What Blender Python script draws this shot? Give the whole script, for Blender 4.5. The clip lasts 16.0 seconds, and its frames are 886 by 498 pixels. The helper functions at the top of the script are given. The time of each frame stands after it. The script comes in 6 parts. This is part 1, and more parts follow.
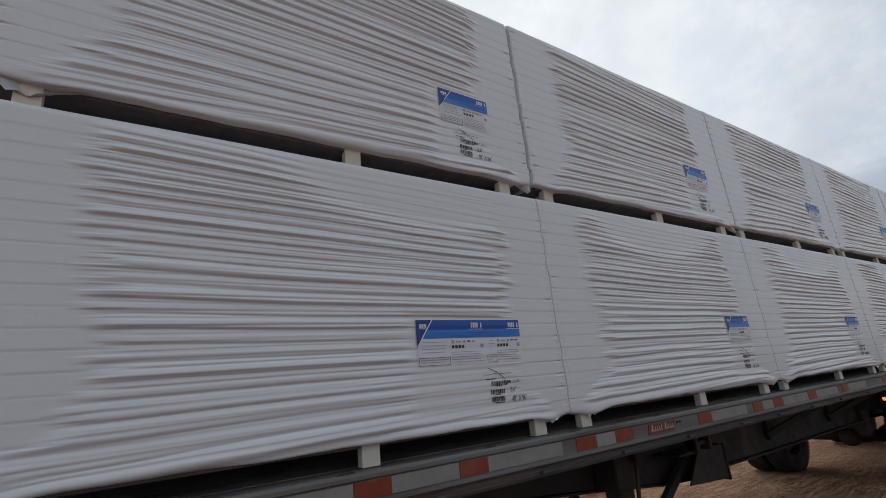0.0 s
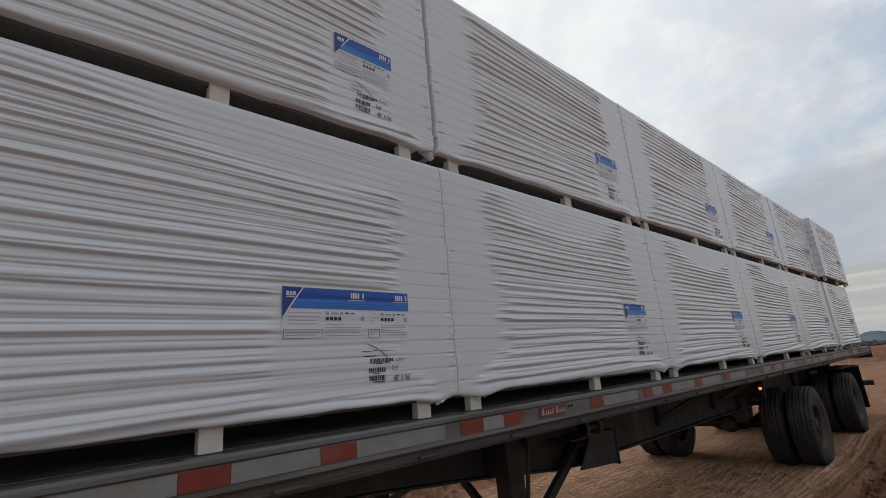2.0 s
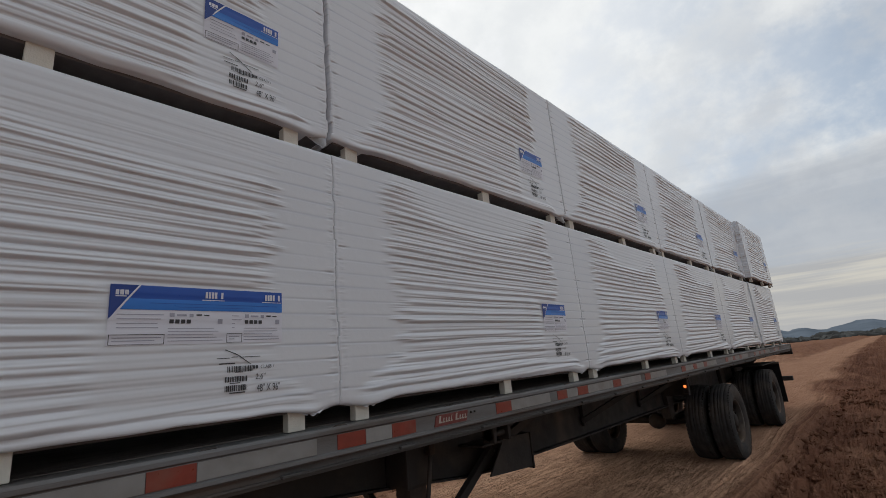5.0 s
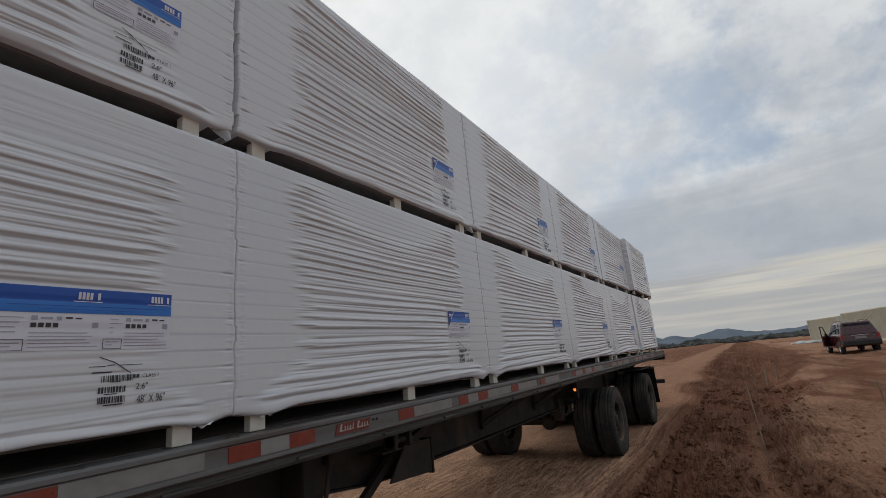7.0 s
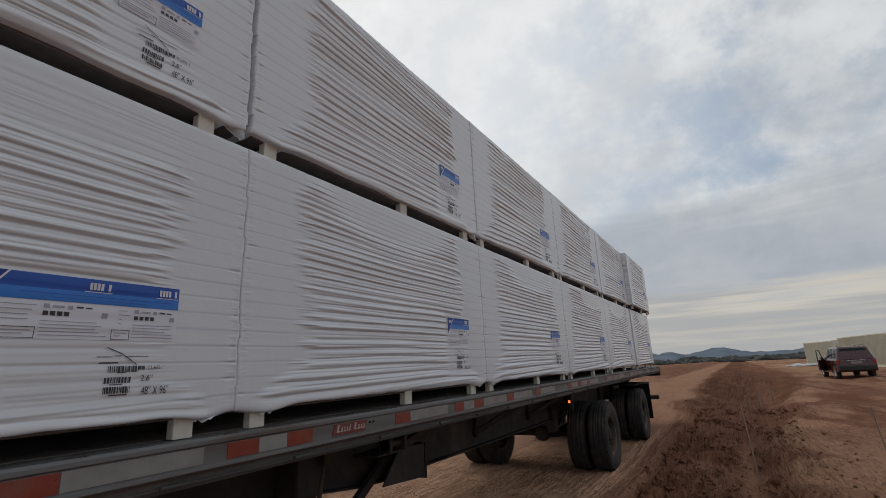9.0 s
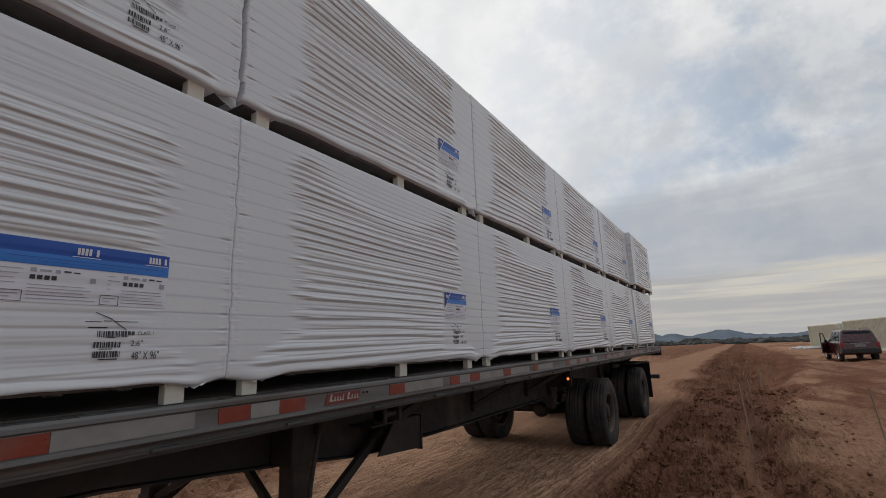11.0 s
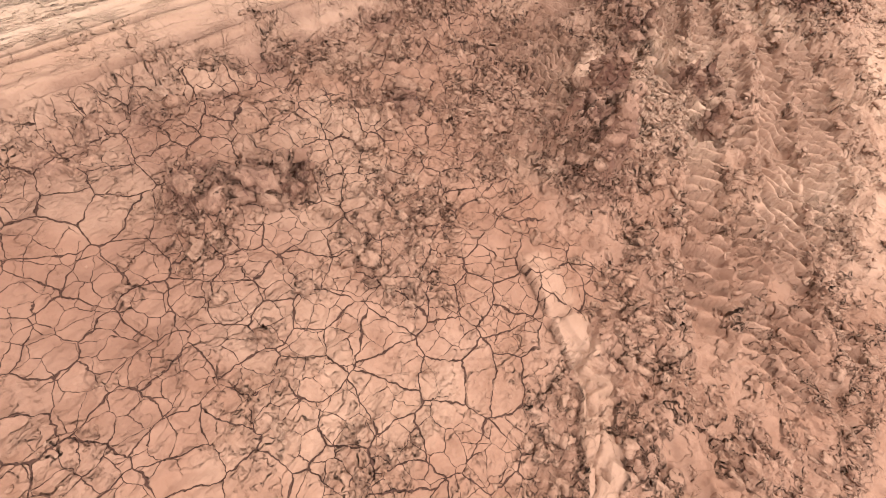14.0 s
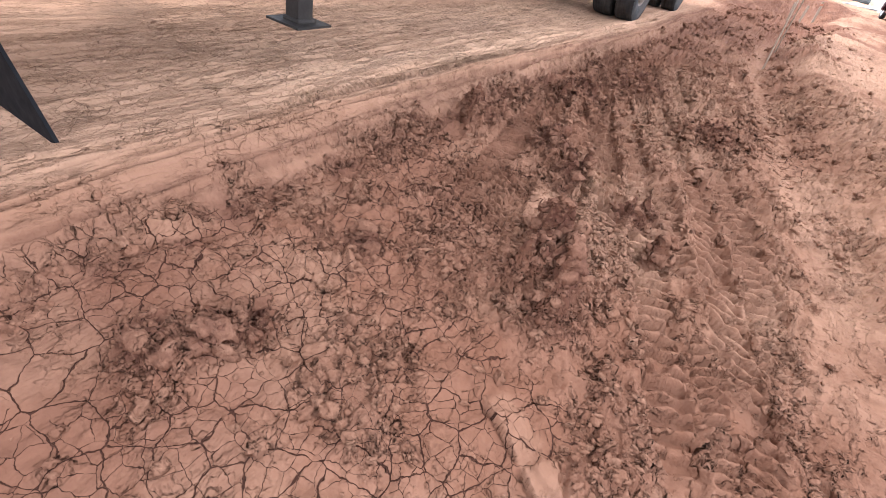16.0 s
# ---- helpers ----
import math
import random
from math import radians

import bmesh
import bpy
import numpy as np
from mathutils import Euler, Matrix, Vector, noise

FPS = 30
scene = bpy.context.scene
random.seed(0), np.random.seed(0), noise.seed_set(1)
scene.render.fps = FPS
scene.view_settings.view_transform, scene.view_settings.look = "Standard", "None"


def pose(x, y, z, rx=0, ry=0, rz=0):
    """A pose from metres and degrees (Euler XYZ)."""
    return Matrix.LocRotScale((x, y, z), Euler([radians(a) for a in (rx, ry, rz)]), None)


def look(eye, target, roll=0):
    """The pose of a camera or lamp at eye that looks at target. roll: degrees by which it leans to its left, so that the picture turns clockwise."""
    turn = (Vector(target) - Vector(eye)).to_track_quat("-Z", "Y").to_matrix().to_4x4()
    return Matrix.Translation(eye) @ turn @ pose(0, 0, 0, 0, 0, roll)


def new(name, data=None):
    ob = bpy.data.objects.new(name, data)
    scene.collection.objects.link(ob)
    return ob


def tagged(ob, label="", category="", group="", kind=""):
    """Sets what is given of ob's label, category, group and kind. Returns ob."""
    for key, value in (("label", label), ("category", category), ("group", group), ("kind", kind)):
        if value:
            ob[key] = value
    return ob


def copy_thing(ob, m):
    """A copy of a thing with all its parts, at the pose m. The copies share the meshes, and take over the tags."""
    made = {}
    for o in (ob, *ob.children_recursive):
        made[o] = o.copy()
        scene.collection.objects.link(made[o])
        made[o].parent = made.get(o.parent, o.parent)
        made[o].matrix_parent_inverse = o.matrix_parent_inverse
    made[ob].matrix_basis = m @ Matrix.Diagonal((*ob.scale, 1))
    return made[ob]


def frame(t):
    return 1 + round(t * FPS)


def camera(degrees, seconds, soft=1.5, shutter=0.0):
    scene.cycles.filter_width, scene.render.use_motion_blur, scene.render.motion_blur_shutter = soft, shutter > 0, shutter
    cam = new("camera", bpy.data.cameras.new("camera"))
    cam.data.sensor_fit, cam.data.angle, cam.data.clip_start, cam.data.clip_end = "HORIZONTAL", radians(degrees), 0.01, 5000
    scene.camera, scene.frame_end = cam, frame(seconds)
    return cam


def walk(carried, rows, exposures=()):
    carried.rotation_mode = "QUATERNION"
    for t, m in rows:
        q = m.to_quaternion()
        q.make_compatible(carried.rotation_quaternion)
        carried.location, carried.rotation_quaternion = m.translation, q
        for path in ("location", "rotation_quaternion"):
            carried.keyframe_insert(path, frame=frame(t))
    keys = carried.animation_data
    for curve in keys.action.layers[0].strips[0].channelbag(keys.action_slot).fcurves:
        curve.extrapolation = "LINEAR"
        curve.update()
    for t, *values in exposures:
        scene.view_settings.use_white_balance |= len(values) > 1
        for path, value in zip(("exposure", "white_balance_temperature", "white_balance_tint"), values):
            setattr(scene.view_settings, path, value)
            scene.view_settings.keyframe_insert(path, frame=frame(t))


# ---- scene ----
cam = camera(86.5, 16.0, soft=0.75)
PATH = [
    (0, (-1.957, -1.832, 1.633), (-0.874, -0.251, 2.207), -5.7),
    (0.5, (-1.949, -1.87, 1.639), (-0.929, -0.278, 2.292), -5.6),
    (1, (-1.926, -1.901, 1.615), (-0.882, -0.32, 2.256), -5.2),
    (1.5, (-1.831, -1.89, 1.563), (-0.637, -0.389, 2.132), -5.4),
    (2, (-1.652, -1.754, 1.562), (-0.336, -0.339, 2.075), -5.0),
    (2.5, (-1.463, -1.816, 1.545), (-0.061, -0.485, 2.06), -3.9),
    (3, (-1.266, -1.931, 1.566), (0.177, -0.641, 2.071), -5.5),
    (3.5, (-1.266, -1.94, 1.592), (0.153, -0.635, 2.124), -6.4),
    (5.8, (-1.295, -1.818, 1.573), (0.225, -0.591, 2.004), -3.6),
    (6, (-1.287, -1.826, 1.577), (0.285, -0.666, 2.007), -3.7),
    (6.5, (-1.278, -1.849, 1.577), (0.361, -0.798, 2.035), -5.3),
    (7, (-1.297, -1.86, 1.588), (0.376, -0.87, 2.056), -5.5),
    (7.5, (-1.307, -1.882, 1.586), (0.387, -0.944, 2.086), -4.9),
    (8, (-1.318, -1.881, 1.593), (0.387, -0.972, 2.108), -4.0),
    (8.5, (-1.337, -1.849, 1.594), (0.345, -0.892, 2.097), -3.0),
    (10.8, (-1.305, -1.901, 1.564), (0.35, -0.879, 2.031), -2.6),
    (11, (-1.285, -1.894, 1.559), (0.388, -0.875, 1.964), -2.0),
    (11.5, (-1.219, -1.875, 1.505), (0.512, -0.874, 1.563), -0.9),
    (12, (-1.13, -1.766, 1.242), (0.626, -0.868, 0.911), 1.2),
    (12.5, (-1.119, -1.702, 1.123), (0.591, -0.893, 0.474), 4.3),
    (13, (-1.142, -1.69, 1.02), (0.42, -0.938, 0.025), 7.6),
    (13.5, (-1.194, -1.718, 0.903), (0.109, -1.04, -0.455), 10.7),
    (14, (-1.224, -1.727, 0.847), (-0.087, -1.147, -0.693), 14.4),
    (14.5, (-1.215, -1.735, 0.841), (-0.028, -1.115, -0.643), 14.5),
    (15, (-1.175, -1.743, 0.896), (0.122, -1.086, -0.478), 14.0),
    (15.5, (-1.17, -1.73, 0.903), (0.21, -1.072, -0.387), 13.2),
    (16, (-1.184, -1.692, 0.924), (0.267, -0.992, -0.261), 13.6),
]
EXPOSURES = [(0.0, 0.12, 6100, 9), (0.6, -0.18, 6150, 10), (1.0, -0.34, 6150, 10), (1.5, 0.0, 6200, 9), (2.2, 0.16, 6350, 10), (3.6, 0.08, 6350, 10), (5.8, 0.17, 6350, 10), (6.4, 0.05, 6350, 10), (8.7, 0.0, 6350, 10), (10.8, 0.08, 6450, 11), (11.5, 0.2, 6500, 10), (12.0, 0.95, 6750, 11),
             (12.5, 2.0, 6750, 10), (13.0, 2.7, 6400, 8), (13.5, 3.22, 6050, 7), (14.0, 3.44, 6050, 5), (15.0, 3.18, 6000, 8), (16.0, 2.88, 5850, 14)]
walk(cam, [(t, look(eye, target, roll)) for t, eye, target, roll in PATH], EXPOSURES)


# ---- light and sky ----
SUN_AZ, SUN_EL = 46.0, 38.0
world = bpy.data.worlds.new("overcast_sky")
scene.world = world
world.use_nodes = True


def link(tree, a, b):
    tree.links.new(a, b)


def sky_nodes():
    t = world.node_tree
    t.nodes.clear()
    n = t.nodes.new
    out, bg = n("ShaderNodeOutputWorld"), n("ShaderNodeBackground")
    sky = n("ShaderNodeTexSky")
    sky.sky_type, sky.sun_disc = "NISHITA", False
    sky.sun_elevation, sky.sun_rotation = radians(SUN_EL), radians(90 - SUN_AZ)
    sky.air_density, sky.dust_density, sky.altitude = 1.0, 2.0, 300
    dim = n("ShaderNodeVectorMath")
    dim.operation, dim.inputs[3].default_value = "SCALE", 0.07
    link(t, sky.outputs[0], dim.inputs[0])
    co = n("ShaderNodeTexCoord")
    sep = n("ShaderNodeSeparateXYZ")
    link(t, co.outputs["Generated"], sep.inputs[0])
    up = n("ShaderNodeMath")
    up.operation, up.inputs[1].default_value = "ADD", 0.22
    up.use_clamp = False
    clampz = n("ShaderNodeMath")
    clampz.operation, clampz.inputs[1].default_value = "MAXIMUM", 0.0
    link(t, sep.outputs[2], clampz.inputs[0])
    link(t, clampz.outputs[0], up.inputs[0])
    flat = n("ShaderNodeVectorMath")
    flat.operation = "DIVIDE"
    three = n("ShaderNodeCombineXYZ")
    for i in range(3):
        link(t, up.outputs[0], three.inputs[i])
    link(t, co.outputs["Generated"], flat.inputs[0])
    link(t, three.outputs[0], flat.inputs[1])

    def cloud(scale, detail, lo, hi, rough=0.55, warp=0.6, shift=0.0):
        m = n("ShaderNodeMapping")
        m.inputs["Location"].default_value = (shift, shift * 0.7, 0)
        m.inputs["Scale"].default_value = (scale, scale * 0.75, 0.0)
        m.inputs["Rotation"].default_value = (0, 0, radians(20))
        link(t, flat.outputs[0], m.inputs[0])
        x = n("ShaderNodeTexNoise")
        x.inputs["Detail"].default_value, x.inputs["Roughness"].default_value = detail, rough
        x.inputs["Scale"].default_value, x.inputs["Distortion"].default_value = 1.0, warp
        link(t, m.outputs[0], x.inputs["Vector"])
        r = n("ShaderNodeMapRange")
        r.interpolation_type = "SMOOTHSTEP"
        r.inputs["From Min"].default_value, r.inputs["From Max"].default_value = lo, hi
        link(t, x.outputs["Fac"], r.inputs["Value"])
        return r.outputs["Result"]

    def puff(scale, detail, lo, hi, shift):
        """Small mottled cloud, alike in all directions."""
        m = n("ShaderNodeMapping")
        m.inputs["Location"].default_value, m.inputs["Scale"].default_value = (shift, shift, shift), (scale, scale, scale * 1.25)
        link(t, co.outputs["Generated"], m.inputs[0])
        x = n("ShaderNodeTexNoise")
        x.inputs["Scale"].default_value, x.inputs["Detail"].default_value, x.inputs["Roughness"].default_value = 1.0, detail, 0.6
        link(t, m.outputs[0], x.inputs["Vector"])
        return ramp(x.outputs["Fac"], lo, hi)

    def mix(f, a, b):
        x = n("ShaderNodeMix")
        x.data_type = "RGBA"
        for s, v in ((x.inputs["Factor"], f), (x.inputs["A"], a), (x.inputs["B"], b)):
            if isinstance(v, (tuple, float)):
                s.default_value = v
            else:
                link(t, v, s)
        return x.outputs["Result"]

    def ramp(value, lo, hi):
        r = n("ShaderNodeMapRange")
        r.interpolation_type = "SMOOTHSTEP"
        r.inputs["From Min"].default_value, r.inputs["From Max"].default_value = lo, hi
        link(t, value, r.inputs["Value"])
        return r.outputs["Result"]

    def times(value, k):
        x = n("ShaderNodeMath")
        x.operation, x.inputs[1].default_value = "MULTIPLY", k
        link(t, value, x.inputs[0])
        return x.outputs[0]

    # cloud deck: grey bases, white thin parts, blue gaps
    deck = mix(cloud(1.7, 5, 0.36, 0.64, rough=0.55, warp=0.3, shift=3.1), SKY_GREY, SKY_WHITE)
    fine = mix(puff(9.0, 6, 0.36, 0.62, 3.7), SKY_GREY, SKY_WHITE)
    layer = mix(0.50, deck, fine)
    gaps = puff(5.0, 6, 0.44, 0.66, -2.3)
    blue = mix(0.5, dim.outputs[0], SKY_BLUE)
    layer = mix(times(gaps, 0.80), layer, blue)
    # thinner cloud round the sun
    d = n("ShaderNodeVectorMath")
    d.operation = "DOT_PRODUCT"
    a, e = radians(SUN_AZ), radians(SUN_EL)
    d.inputs[1].default_value = (math.cos(a) * math.cos(e), math.sin(a) * math.cos(e), math.sin(e))
    link(t, co.outputs["Generated"], d.inputs[0])
    glow = ramp(d.outputs["Value"], 0.55, 1.30)
    layer = mix(glow, layer, SKY_SUN)
    away = ramp(d.outputs["Value"], 0.25, -0.75)
    layer = mix(times(away, 0.75), layer, SKY_AWAY)
    # low bank of grey cloud, a pale clear strip under it, haze at the horizon
    long = n("ShaderNodeMapping")
    long.inputs["Scale"].default_value = (2.4, 2.4, 30.0)
    link(t, co.outputs["Generated"], long.inputs[0])
    wave = n("ShaderNodeTexNoise")
    wave.inputs["Scale"].default_value, wave.inputs["Detail"].default_value, wave.inputs["Roughness"].default_value = 1.0, 5, 0.55
    link(t, long.outputs[0], wave.inputs["Vector"])
    thin = n("ShaderNodeMapping")
    thin.inputs["Scale"].default_value, thin.inputs["Location"].default_value = (3.5, 3.5, 75.0), (4.0, 0, 0)
    link(t, co.outputs["Generated"], thin.inputs[0])
    streak = n("ShaderNodeTexNoise")
    streak.inputs["Scale"].default_value, streak.inputs["Detail"].default_value = 1.0, 4
    link(t, thin.outputs[0], streak.inputs["Vector"])
    low = mix(ramp(streak.outputs["Fac"], 0.36, 0.62), SKY_HAZE, SKY_LOW)
    height = n("ShaderNodeMath")
    height.operation, height.inputs[1].default_value = "MULTIPLY_ADD", 0.16
    link(t, wave.outputs["Fac"], height.inputs[0])
    link(t, sep.outputs[2], height.inputs[2])
    layer = mix(times(ramp(height.outputs[0], 0.40, 0.30), 0.68), layer, SKY_BANK)
    layer = mix(times(ramp(height.outputs[0], 0.222, 0.178), 0.80), layer, low)
    layer = mix(times(ramp(height.outputs[0], 0.170, 0.130), 0.45), layer, SKY_HAZE)
    link(t, layer, bg.inputs["Color"])
    bg.inputs["Strength"].default_value = SKY_STRENGTH
    link(t, bg.outputs[0], out.inputs[0])


SKY_GREY, SKY_WHITE = (0.42, 0.45, 0.49, 1), (0.70, 0.71, 0.70, 1)
SKY_BLUE, SKY_SUN, SKY_LOW = (0.33, 0.44, 0.56, 1), (0.95, 0.95, 0.92, 1), (0.60, 0.56, 0.47, 1)
SKY_AWAY = (0.30, 0.325, 0.36, 1)
SKY_BANK, SKY_HAZE = (0.36, 0.385, 0.42, 1), (0.40, 0.395, 0.385, 1)
SKY_STRENGTH = 1.0
sky_nodes()

sun_data = bpy.data.lights.new("sun", "SUN")
sun_data.energy, sun_data.angle, sun_data.color = 0.5, radians(22), (1.0, 0.95, 0.88)
sun = new("sun", sun_data)
_a, _e = radians(SUN_AZ), radians(SUN_EL)
sun.matrix_world = look((40 * math.cos(_a) * math.cos(_e), 40 * math.sin(_a) * math.cos(_e), 40 * math.sin(_e)), (0, 0, 0))


# ---- materials ----
def material(name, color, rough=0.6, metal=0.0, vary=0.12, scale=6.0, grain=60.0, bump=0.0, bump_scale=40.0, dirt=None, dirt_amount=0.0,
             dirt_scale=2.0, island=0.0, spec=0.5, coat=0.0, stretch=(1, 1, 1)):
    m = bpy.data.materials.new(name)
    m.use_nodes = True
    t = m.node_tree
    b = t.nodes["Principled BSDF"]
    n = t.nodes.new
    co = n("ShaderNodeTexCoord")
    mp = n("ShaderNodeMapping")
    mp.inputs["Scale"].default_value = stretch
    link(t, co.outputs["Object"], mp.inputs[0])

    def tex(s, detail=4):
        x = n("ShaderNodeTexNoise")
        x.inputs["Scale"].default_value, x.inputs["Detail"].default_value = s, detail
        link(t, mp.outputs[0], x.inputs["Vector"])
        return x.outputs["Fac"]

    def mixc(f, a, bb, mode="MIX"):
        x = n("ShaderNodeMix")
        x.data_type, x.blend_type = "RGBA", mode
        for s, v in ((x.inputs["Factor"], f), (x.inputs["A"], a), (x.inputs["B"], bb)):
            if isinstance(v, (tuple, float)):
                s.default_value = v
            else:
                link(t, v, s)
        return x.outputs["Result"]

    def rng(v, lo, hi, a=0.0, c=1.0):
        x = n("ShaderNodeMapRange")
        for key, val in (("From Min", lo), ("From Max", hi), ("To Min", a), ("To Max", c)):
            x.inputs[key].default_value = val
        link(t, v, x.inputs["Value"])
        return x.outputs["Result"]

    c0 = tuple(max(0, v * (1 - vary)) for v in color[:3]) + (1,)
    c1 = tuple(min(1, v * (1 + vary)) for v in color[:3]) + (1,)
    col = mixc(rng(tex(scale), 0.3, 0.7), c0, c1)
    col = mixc(rng(tex(grain, 2), 0.2, 0.8, 0.0, 0.35 * min(1, vary * 4)), col, c0)
    if dirt:
        col = mixc(rng(tex(dirt_scale, 6), 0.62 - dirt_amount * 0.35, 0.78 - dirt_amount * 0.25, 0.0, min(1, dirt_amount * 1.5)), col, (*dirt, 1))
    if island:
        info = n("ShaderNodeObjectInfo")
        col = mixc(rng(info.outputs["Random"], 0, 1, 0, island), col, c0)
    link(t, col, b.inputs["Base Color"])
    link(t, rng(tex(scale * 3), 0.3, 0.7, max(0.02, rough - 0.08), min(1, rough + 0.08)), b.inputs["Roughness"])
    b.inputs["Metallic"].default_value = metal
    b.inputs["Specular IOR Level"].default_value = spec
    b.inputs["Coat Weight"].default_value, b.inputs["Coat Roughness"].default_value = coat, 0.15
    if bump:
        bp = n("ShaderNodeBump")
        bp.inputs["Strength"].default_value, bp.inputs["Distance"].default_value = bump, 0.01
        link(t, tex(bump_scale, 5), bp.inputs["Height"])
        link(t, bp.outputs[0], b.inputs["Normal"])
    return m


def ground_material():
    m = bpy.data.materials.new("clay_ground")
    m.use_nodes = True
    t = m.node_tree
    b = t.nodes["Principled BSDF"]
    n = t.nodes.new
    co = n("ShaderNodeTexCoord")

    def tex(s, detail=5, rough=0.55, stretch=(1, 1, 1)):
        mp = n("ShaderNodeMapping")
        mp.inputs["Scale"].default_value = stretch
        link(t, co.outputs["Object"], mp.inputs[0])
        x = n("ShaderNodeTexNoise")
        x.inputs["Scale"].default_value, x.inputs["Detail"].default_value, x.inputs["Roughness"].default_value = s, detail, rough
        link(t, mp.outputs[0], x.inputs["Vector"])
        return x.outputs["Fac"]

    def mixc(f, a, bb):
        x = n("ShaderNodeMix")
        x.data_type = "RGBA"
        for s, v in ((x.inputs["Factor"], f), (x.inputs["A"], a), (x.inputs["B"], bb)):
            if isinstance(v, (tuple, float)):
                s.default_value = v
            else:
                link(t, v, s)
        return x.outputs["Result"]

    def rng(v, lo, hi, a=0.0, c=1.0):
        x = n("ShaderNodeMapRange")
        for key, val in (("From Min", lo), ("From Max", hi), ("To Min", a), ("To Max", c)):
            x.inputs[key].default_value = val
        link(t, v, x.inputs["Value"])
        return x.outputs["Result"]

    def attr(name):
        x = n("ShaderNodeAttribute")
        x.attribute_name = name
        return x.outputs["Fac"]

    def math_node(op, a, bb):
        x = n("ShaderNodeMath")
        x.operation = op
        for s, v in ((x.inputs[0], a), (x.inputs[1], bb)):
            if isinstance(v, float):
                s.default_value = v
            else:
                link(t, v, s)
        return x.outputs[0]

    def vor(scale, feature, warp=0.0, seed=0.0):
        vec = co.outputs["Object"]
        if warp:
            w = n("ShaderNodeTexNoise")
            w.inputs["Scale"].default_value, w.inputs["Detail"].default_value, w.inputs["Roughness"].default_value = scale * 1.2, 4, 0.55
            link(t, co.outputs["Object"], w.inputs["Vector"])
            k = n("ShaderNodeVectorMath")
            k.operation = "MULTIPLY_ADD"
            k.inputs[1].default_value = (warp, warp, 0)
            link(t, w.outputs["Color"], k.inputs[0])
            link(t, co.outputs["Object"], k.inputs[2])
            vec = k.outputs[0]
        mp = n("ShaderNodeMapping")
        mp.inputs["Location"].default_value = (seed, seed * 1.3, 0)
        link(t, vec, mp.inputs[0])
        x = n("ShaderNodeTexVoronoi")
        x.voronoi_dimensions, x.feature = "2D", feature
        x.inputs["Scale"].default_value = scale
        link(t, mp.outputs[0], x.inputs["Vector"])
        return x.outputs["Distance"]

    clay = mixc(rng(tex(1.6), 0.3, 0.7), CLAY_A, CLAY_B)
    clay = mixc(rng(tex(6, 5, 0.6), 0.42, 0.64, 0.0, 0.65), clay, CLAY_C)
    pale = mixc(rng(tex(2.5, 8, 0.68, (0.30, 2.2, 1)), 0.34, 0.64), PALE_A, PALE_B)
    col = mixc(attr("soil_pale"), clay, pale)
    # darker streaks along the road, then thin dark dashes, both sunk by the bump
    streak = math_node("MULTIPLY", rng(tex(11, 7, 0.68, (0.16, 1.7, 1)), 0.50, 0.58), attr("soil_pale"))
    col = mixc(math_node("MULTIPLY", streak, 0.20), col, (0.20, 0.105, 0.064, 1))
    dash = math_node("ABSOLUTE", math_node("SUBTRACT", tex(7, 6, 0.6, (0.34, 2.3, 1)), 0.5), 0.0)
    dash = math_node("MULTIPLY", rng(dash, 0.004, 0.014, 1.0, 0.0), rng(tex(5, 3, 0.6, (0.5, 1.6, 1)), 0.46, 0.56))
    dash = math_node("MULTIPLY", dash, attr("soil_pale"))
    col = mixc(math_node("MULTIPLY", dash, 0.75), col, (0.085, 0.040, 0.024, 1))
    # moist soil, plus shade painted dark into the ditch and furrows
    damp_shade = math_node("MULTIPLY", attr("soil_damp_shade"), rng(tex(11, 4, 0.6), 0.35, 0.58, 0.35, 1.0))
    col = mixc(damp_shade, col, DAMP_SHADE)
    # random flecks where loose: pale dust, and dark ones painting shade between crumbs
    rough = rng(math_node("ADD", attr("soil_rough"), rng(tex(3.1, 5, 0.6), 0.42, 0.64, 0.0, 0.45)), 0.05, 1.0, 0.14, 0.90)
    col = mixc(math_node("MULTIPLY", rng(tex(22, 3, 0.5), 0.54, 0.64, 0.0, 0.28), rough), col, (0.19, 0.082, 0.046, 1))
    col = mixc(math_node("MULTIPLY", rng(tex(45, 3, 0.5), 0.55, 0.64, 0.0, 0.28), rough), col, (0.36, 0.19, 0.12, 1))
    col = mixc(math_node("MULTIPLY", rng(tex(120, 2, 0.6), 0.58, 0.66, 0.0, 0.22), rough), col, (0.15, 0.064, 0.036, 1))
    # torn flakes of crust: a low step, crevice shade painted along its foot
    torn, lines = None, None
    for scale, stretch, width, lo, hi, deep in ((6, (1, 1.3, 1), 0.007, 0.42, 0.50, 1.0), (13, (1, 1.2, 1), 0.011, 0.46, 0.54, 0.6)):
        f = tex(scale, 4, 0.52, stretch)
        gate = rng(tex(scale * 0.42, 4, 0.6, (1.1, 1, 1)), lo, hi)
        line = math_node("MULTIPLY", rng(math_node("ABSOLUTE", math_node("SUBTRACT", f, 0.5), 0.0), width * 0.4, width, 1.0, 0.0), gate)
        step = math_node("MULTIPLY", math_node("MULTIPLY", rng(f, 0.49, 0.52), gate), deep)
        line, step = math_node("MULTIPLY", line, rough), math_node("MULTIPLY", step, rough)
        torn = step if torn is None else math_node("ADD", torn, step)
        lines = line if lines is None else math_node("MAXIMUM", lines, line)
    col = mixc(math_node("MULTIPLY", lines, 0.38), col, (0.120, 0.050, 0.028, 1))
    # drying cracks, shade painted dark: wide kinked ones, then a finer net in places
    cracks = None
